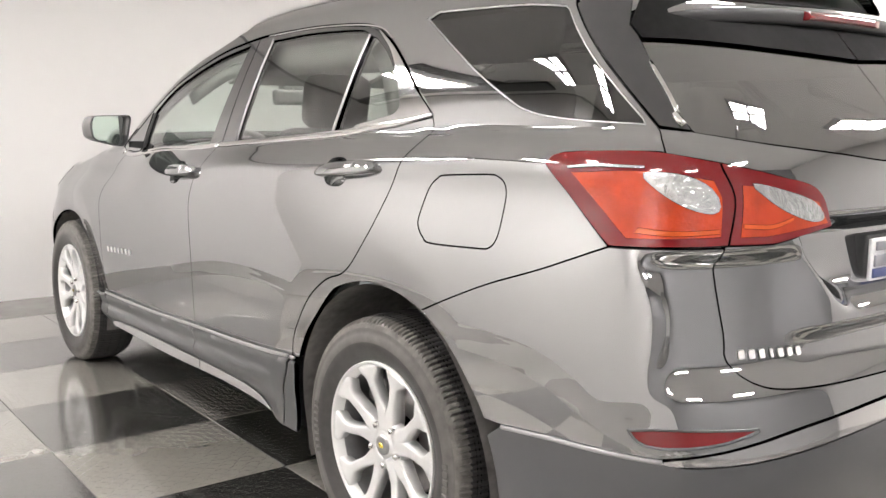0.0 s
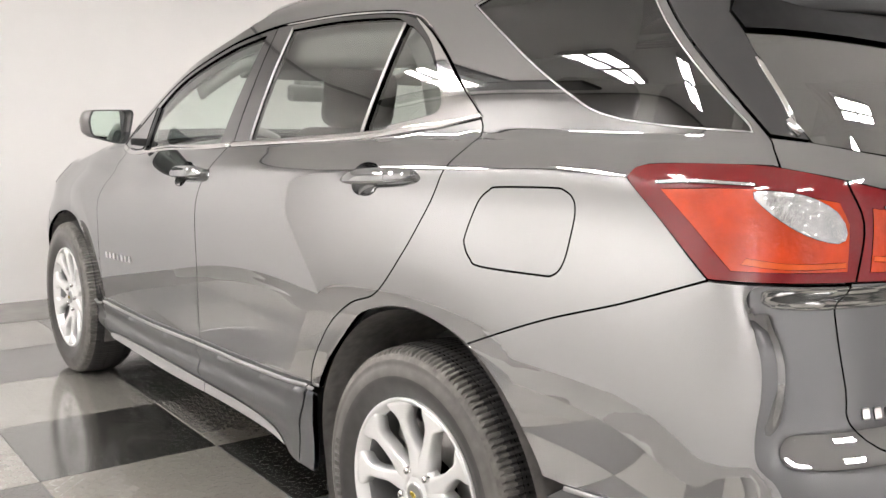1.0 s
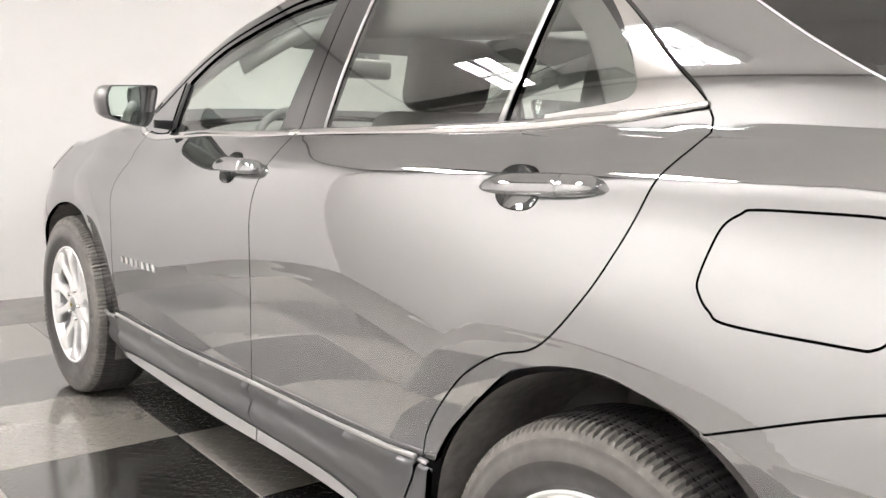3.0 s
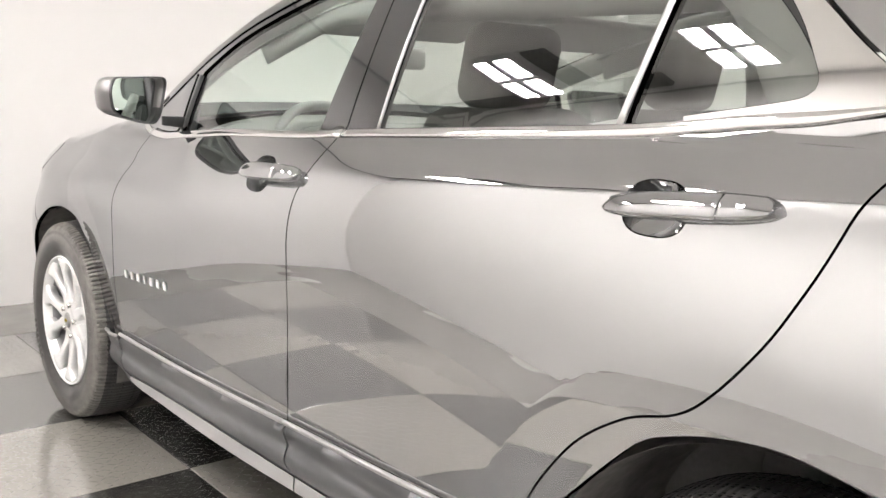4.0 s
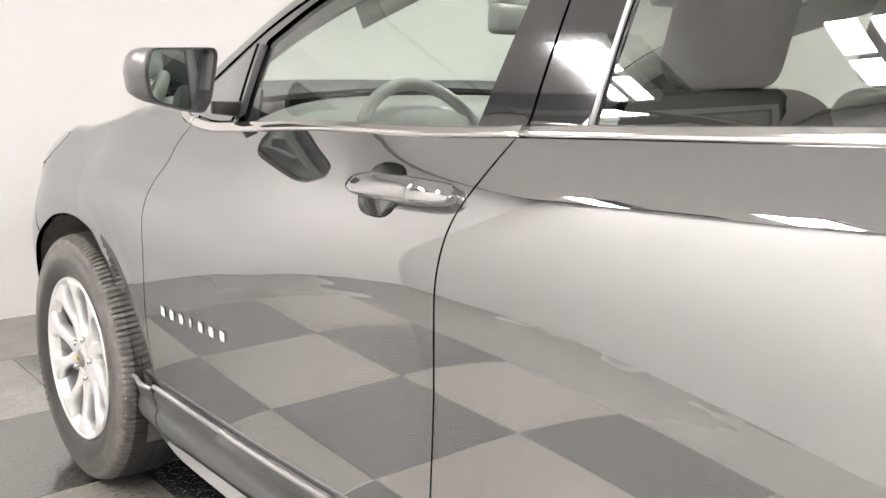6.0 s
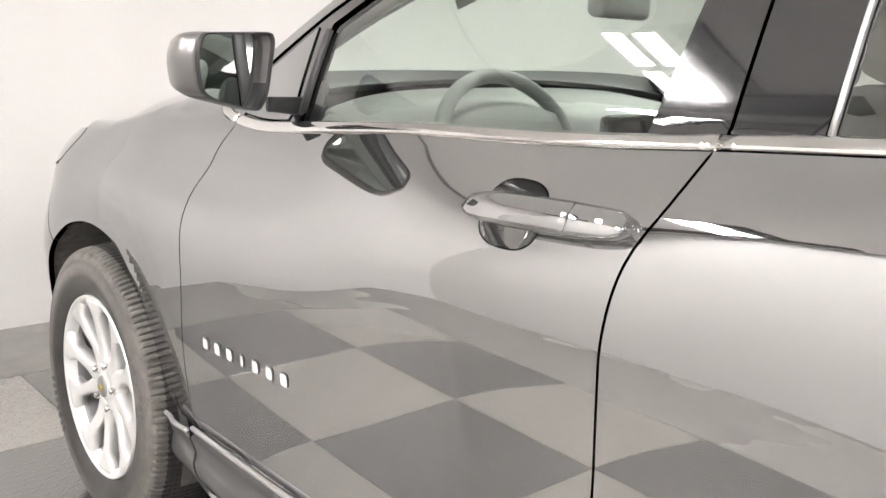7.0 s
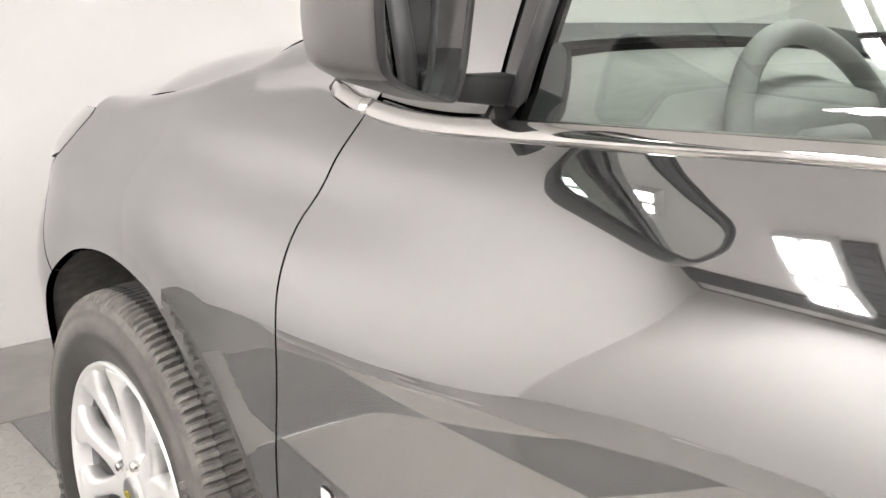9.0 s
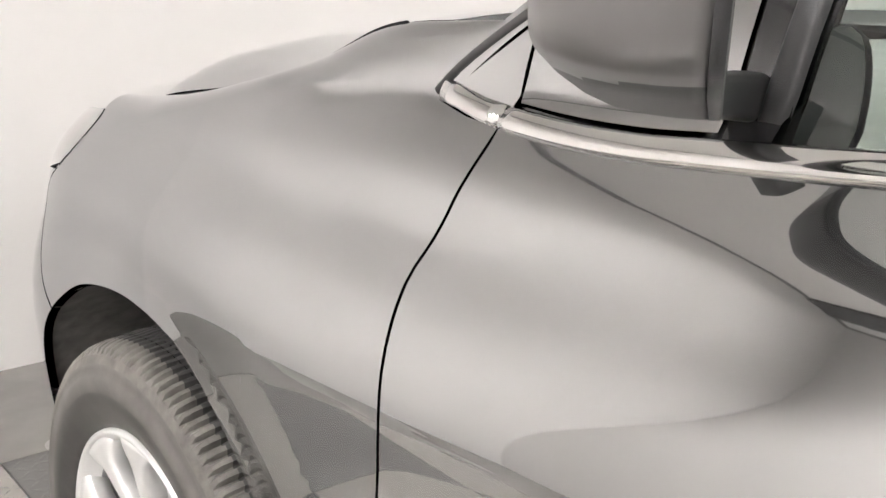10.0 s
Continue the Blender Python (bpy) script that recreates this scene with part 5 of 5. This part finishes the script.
# ---- door mirrors ----
def door_mirror(flip):
    """A wedge-shaped housing with a bezel and glass on a slant towards the driver, on a short arm."""
    sg = -1 if flip else 1
    centre, angle = (-0.928, 1.905), radians(31.5)
    corners = [(-0.113, 1.201), (0.104, 1.205), (0.116, 1.190), (0.088, 1.097), (0.058, 1.072), (-0.088, 1.100), (-0.120, 1.114), (-0.131, 1.165)]
    ring0 = []
    for (a, b), (p, q), (u, w) in zip([corners[-1]] + corners[:-1], corners, corners[1:] + corners[:1]):
        for k in range(6):
            t = k / 5
            e, f = min(0.35, 0.022 / math.hypot(a - p, b - q)), min(0.35, 0.022 / math.hypot(u - p, w - q))
            x1, y1, x2, y2 = p + (a - p) * e, q + (b - q) * e, p + (u - p) * f, q + (w - q) * f
            ring0.append(((1 - t) ** 2 * x1 + 2 * t * (1 - t) * p + t * t * x2, (1 - t) ** 2 * y1 + 2 * t * (1 - t) * q + t * t * y2))

    def shape(scale, depth, out=0.0, tilt=0.0, yaw=0.0):
        ring = []
        for a, b in ring0:
            a, b = (a + 0.015) * scale, (b - 1.140) * scale
            d = depth + tilt * b + yaw * a
            a -= 0.015 + out * smooth(0.02, -0.13, a)
            ring.append((sg * (centre[0] + a * math.cos(angle) - d * math.sin(angle) * 0.75), centre[1] + a * math.sin(angle) + d * math.cos(angle), 1.140 + b))
        return ring if not flip else ring[::-1]

    def solid(name, rings, mat, parent, label, smooth_faces=True, caps=True):
        ob = from_arrays(name, *loft(rings, True, caps), mat, parent, label, smooth_faces=smooth_faces)
        bm = bmesh.new()
        bm.from_mesh(ob.data)
        bmesh.ops.recalc_face_normals(bm, faces=bm.faces)
        bm.to_mesh(ob.data)
        bm.free()
        return ob

    steps = ((0.034, 0.925, 0), (0.004, 0.94, 0), (0.002, 0.99, 0), (0.010, 1.00, 0.0), (0.022, 1.0, 0.004), (0.040, 0.985, 0.004), (0.058, 0.94, 0.0), (0.074, 0.84, 0), (0.085, 0.68, 0), (0.091, 0.45, 0), (0.093, 0.2, 0))
    ob = solid("mirror_housing", [shape(g, d, o) for d, g, o in steps], SHELL, car, "dark grey satin door mirror housing")
    ob.data.materials.append(SATIN)
    for f in ob.data.polygons:
        if f.center.z < 1.112 - 0.10 * (abs(f.center.x) - 0.95):
            f.material_index = 1
    solid("mirror_bezel", [shape(1.0, 0.003), shape(0.995, -0.003), shape(0.965, -0.004), shape(0.950, 0.002), shape(0.945, 0.034)], SATIN, ob, "black mirror bezel", caps=False)
    solid("mirror_glass", [shape(0.935, 0.022, tilt=0.01, yaw=0.045), shape(0.935, 0.012, tilt=0.01, yaw=0.045)], MIRROR, ob, "clean mirror glass", False)
    rings = []
    for u in np.linspace(0, 1, 8):
        x = -0.838 + u * 0.075
        rings.append([(sg * x, 1.972 + 0.01 * u + a, 1.082 - 0.006 * u + b) for a, b in round_ring(0.020 + 0.014 * u, 0.026 + 0.008 * u, 0.4, 20)])
    solid("mirror_arm", [r if not flip else r[::-1] for r in rings], SATIN, ob, "black mirror arm")


for mirrored in (False, True):
    door_mirror(mirrored)

# ---- cabin ----
def cushion(bm, lo, hi, r, seg=4):
    box(bm, lo, hi, r, seg)


def seat(x, y, wide, name):
    s = new(name)
    s.parent = car
    bm = bmesh.new()
    cushion(bm, (x - wide / 2, y - 0.25, 0.48), (x + wide / 2, y + 0.28, 0.64), 0.06)
    part("seat_cushion", bm, CLOTH, s)
    bm = bmesh.new()
    cushion(bm, (-wide / 2, -0.07, 0), (wide / 2, 0.07, 0.63), 0.06)
    bm.transform(Matrix.Translation((x, y - 0.27, 0.56)) @ Matrix.Rotation(radians(18), 4, "X"))
    part("backrest", bm, CLOTH, s)
    return s


def headrest(s, x, y, z):
    bm = bmesh.new()
    cushion(bm, (-0.135, -0.05, -0.10), (0.135, 0.05, 0.10), 0.045)
    bm.transform(Matrix.Translation((x, y, z)) @ Matrix.Rotation(radians(12), 4, "X"))
    h = part("headrest", bm, CLOTH, s, "grey cloth headrest")
    for dx in (-0.06, 0.06):
        tube("headrest_post", [(x + dx, y + 0.02, z - 0.17), (x + dx, y, z - 0.05)], 0.006, STEEL, h)


for x, y in ((-0.37, 1.49), (0.37, 1.53)):
    s = tagged(seat(x, y, 0.50, "front_seat"), "grey cloth front seat")
    headrest(s, x, y - 0.43, 1.262)
bench = tagged(seat(0.0, 0.42, 1.22, "rear_bench"), "grey cloth rear bench")
for x in (-0.40, 0.0, 0.40):
    headrest(bench, x, -0.05, 1.215)

# dashboard with hood over the dials
rings = []
for i in range(25):
    x = -0.70 + 1.40 * i / 24
    bulge = 0.045 * math.exp(-((x + 0.37) / 0.19) ** 2)
    z = 1.056 - 0.06 * (x / 0.7) ** 2 + bulge
    far, rise = 2.30 - 0.14 * (x / 0.7) ** 2, 1.086 - 0.09 * (x / 0.7) ** 4
    rings.append([(x, far, rise), (x, 2.08, max(z - 0.012, rise - 0.018)), (x, 1.93, z), (x, 1.86, z - 0.02 + bulge * 0.2), (x, 1.84, z - 0.08), (x, 1.90, z - 0.26), (x, 2.05, z - 0.45), (x, far, z - 0.45)])
dash = from_arrays("dashboard", *loft(rings), CABIN_DARK, car, "dark grey dashboard")
bm = bmesh.new()
box(bm, (-0.12, 1.805, 0.93), (0.12, 1.835, 1.056), 0.012)
part("centre_screen", bm, GLOSS, dash, "black centre screen", False)
for x in (-0.6, 0.0, 0.6):
    bm = bmesh.new()
    box(bm, (x - 0.06, 1.845, 0.93), (x + 0.06, 1.86, 0.98), 0.006)
    part("air_vent", bm, GLOSS, dash, "", False)

steer = new("steering_wheel")
steer.parent = car
m = Matrix.Translation((-0.37, 1.83, 0.972)) @ Matrix.Rotation(radians(-24), 4, "X")
ring_pts = [tuple(m @ Vector((0.185 * math.cos(a), 0, 0.178 * math.sin(a)))) for a in np.linspace(0, 2 * math.pi, 65)]
tube("steering_rim", ring_pts, 0.015, CABIN_DARK, steer, "dark leather steering rim", 14)
bm = bmesh.new()
cushion(bm, (-0.075, -0.03, -0.065), (0.075, 0.03, 0.06), 0.025)
bm.transform(m)
part("steering_hub", bm, CABIN_DARK, steer)
for a in (0.12, math.pi - 0.12, -math.pi / 2):
    tube("steering_spoke", [tuple(m @ Vector((0.05 * math.cos(a), 0.0, 0.05 * math.sin(a)))), tuple(m @ Vector((0.18 * math.cos(a), 0, 0.175 * math.sin(a))))], 0.014, SILVER, steer)
tagged(steer, "dark leather steering wheel")

bm = bmesh.new()
cushion(bm, (-0.115, -0.018, -0.034), (0.115, 0.020, 0.034), 0.016)
bm.transform(Matrix.Translation((-0.17, 1.755, 1.287)) @ Matrix.Rotation(radians(14), 4, "Z"))
rear_view = part("rear_view_mirror", bm, CABIN_DARK, car, "dark rear-view mirror under the windscreen")
tube("mirror_stem", [(-0.17, 1.765, 1.30), (-0.16, 1.80, 1.345), (-0.15, 1.815, 1.385)], 0.013, CABIN_DARK, rear_view)
bm = bmesh.new()
cushion(bm, (-0.21, 1.775, 1.315), (-0.10, 1.83, 1.365), 0.014)
part("sensor_box", bm, CABIN_DARK, rear_view)

# door linings, headliner and floor
for mirrored in (False, True):
    for a, b, nm in ((1.18, 2.12, "front_lining"), (0.02, 1.16, "rear_lining")):
        o = joined(cut(BELT, a, b) - np.array([0, 0.012]), line((b, 0.42)), line((max(a, 0.60), 0.42), (max(a, 0.42), 0.74), (a, 0.88)))
        panel(nm, o, CABIN, car, "grey door lining", lift=-0.085, gap=0, hem=-0.055, flip=mirrored, step=0.06, edge=0.004)
    for path, wd in (([(2.25, 1.07), (1.98, 1.222), (1.60, 1.352), (1.35, 1.424), (1.15, 1.458)], 0.075), ([(1.09, 1.10), (1.07, 1.30), (1.05, 1.47)], 0.13), ([(0.05, 1.20), (0.16, 1.36), (0.27, 1.45)], 0.12)):
        strip("pillar_lining", flow(path), CABIN, car, "pale grey pillar lining", wd, -0.02, lift=-0.022, flip=mirrored)


for sg in (-1, 1):
    rings = []
    for y in np.linspace(-0.40, 1.66, 32):
        limit = min(float(brow(np.array(y))) - 0.018, float(np.interp(y, [1.0, 1.15, 1.35, 1.60, 1.76], [1.47, 1.44, 1.405, 1.332, 1.280])))
        z = min(1.385, limit - 0.025)
        x = min(0.655 + 0.02 * max(0.0, y - 0.9), -float(side(np.array(y), np.array(limit))[0]) - 0.05)
        rings.append([(sg * (x + a), y, min(z + b, limit)) for a, b in ((-0.06, 0.11), (-0.02, 0.03), (0.0, -0.035), (0.012, -0.04), (0.03, 0.0), (0.0, 0.11))])
    from_arrays("roof_rail_lining", *loft(rings), CABIN, car, "pale grey roof rail lining")

# sun visors folded up against the headliner behind the windscreen
for lo, hi in ((-0.565, -0.085), (0.085, 0.565)):
    bm = bmesh.new()
    cushion(bm, (lo, 0.0, -0.010), (hi, 0.28, 0.010), 0.009)
    bm.transform(Matrix.Translation((0, 1.315, 1.412)) @ Matrix.Rotation(radians(-15), 4, "X"))
    part("sun_visor", bm, CABIN, car, "grey folded sun visor")
bm = bmesh.new()
cushion(bm, (-0.08, 1.28, 1.395), (0.08, 1.58, 1.435), 0.012)
part("roof_console", bm, CABIN, car, "grey roof console")


def liner(s, v):
    p = skin(s, brow(s) + 0.02 + 0.98 * (1 - np.abs(v)))
    p[..., 0] = np.where(v > 0, -p[..., 0], p[..., 0]) * 0.98
    p[..., 2] -= 0.035
    return p


panel("headliner", line((-0.6, -0.99), (-0.6, 0.99), (1.2, 0.99), (1.28, 0), (1.2, -0.99)), CABIN, car, "pale grey headliner", fn=liner, step=0.06, hem=0.01)
bm = bmesh.new()
box(bm, (-0.78, 0.50, 0.42), (0.78, 2.2, 0.46))
box(bm, (-0.52, -0.75, 0.42), (0.52, 0.50, 0.46))
box(bm, (-0.52, -0.80, 0.46), (0.52, -0.12, 0.80), 0.02)
part("cabin_floor", bm, CABIN_DARK, car, "dark grey carpet", False)

# ---- floor tiles, 61 cm squares in chequer order ----
TILE, EDGE_X, EDGE_Y = 0.61, -0.745, 1.415


def tile_mesh(name, mat):
    bm = bmesh.new()
    h = TILE / 2 - 0.0012
    box(bm, (-h, -h, -0.012), (h, h, 0.0), 0.0012, 1)
    me = bpy.data.meshes.new(name)
    bm.to_mesh(me)
    bm.free()
    me.materials.append(mat)
    return me


light_tile, dark_tile = tile_mesh("light_tile", TILE_LIGHT), tile_mesh("dark_tile", TILE_DARK)
for i in range(-6, 9):
    for j in range(-12, 6):
        x, y = EDGE_X + TILE * (i + 0.5), EDGE_Y + TILE * (j + 0.5)
        if x < CHEQUER[0] or y > CHEQUER[1] or x > x1 + 0.3 or y < y0 - 0.3:
            continue
        t = new("tile", dark_tile if (i + j) % 2 else light_tile)
        t.location = (x, y, 0)
        t.parent = floor
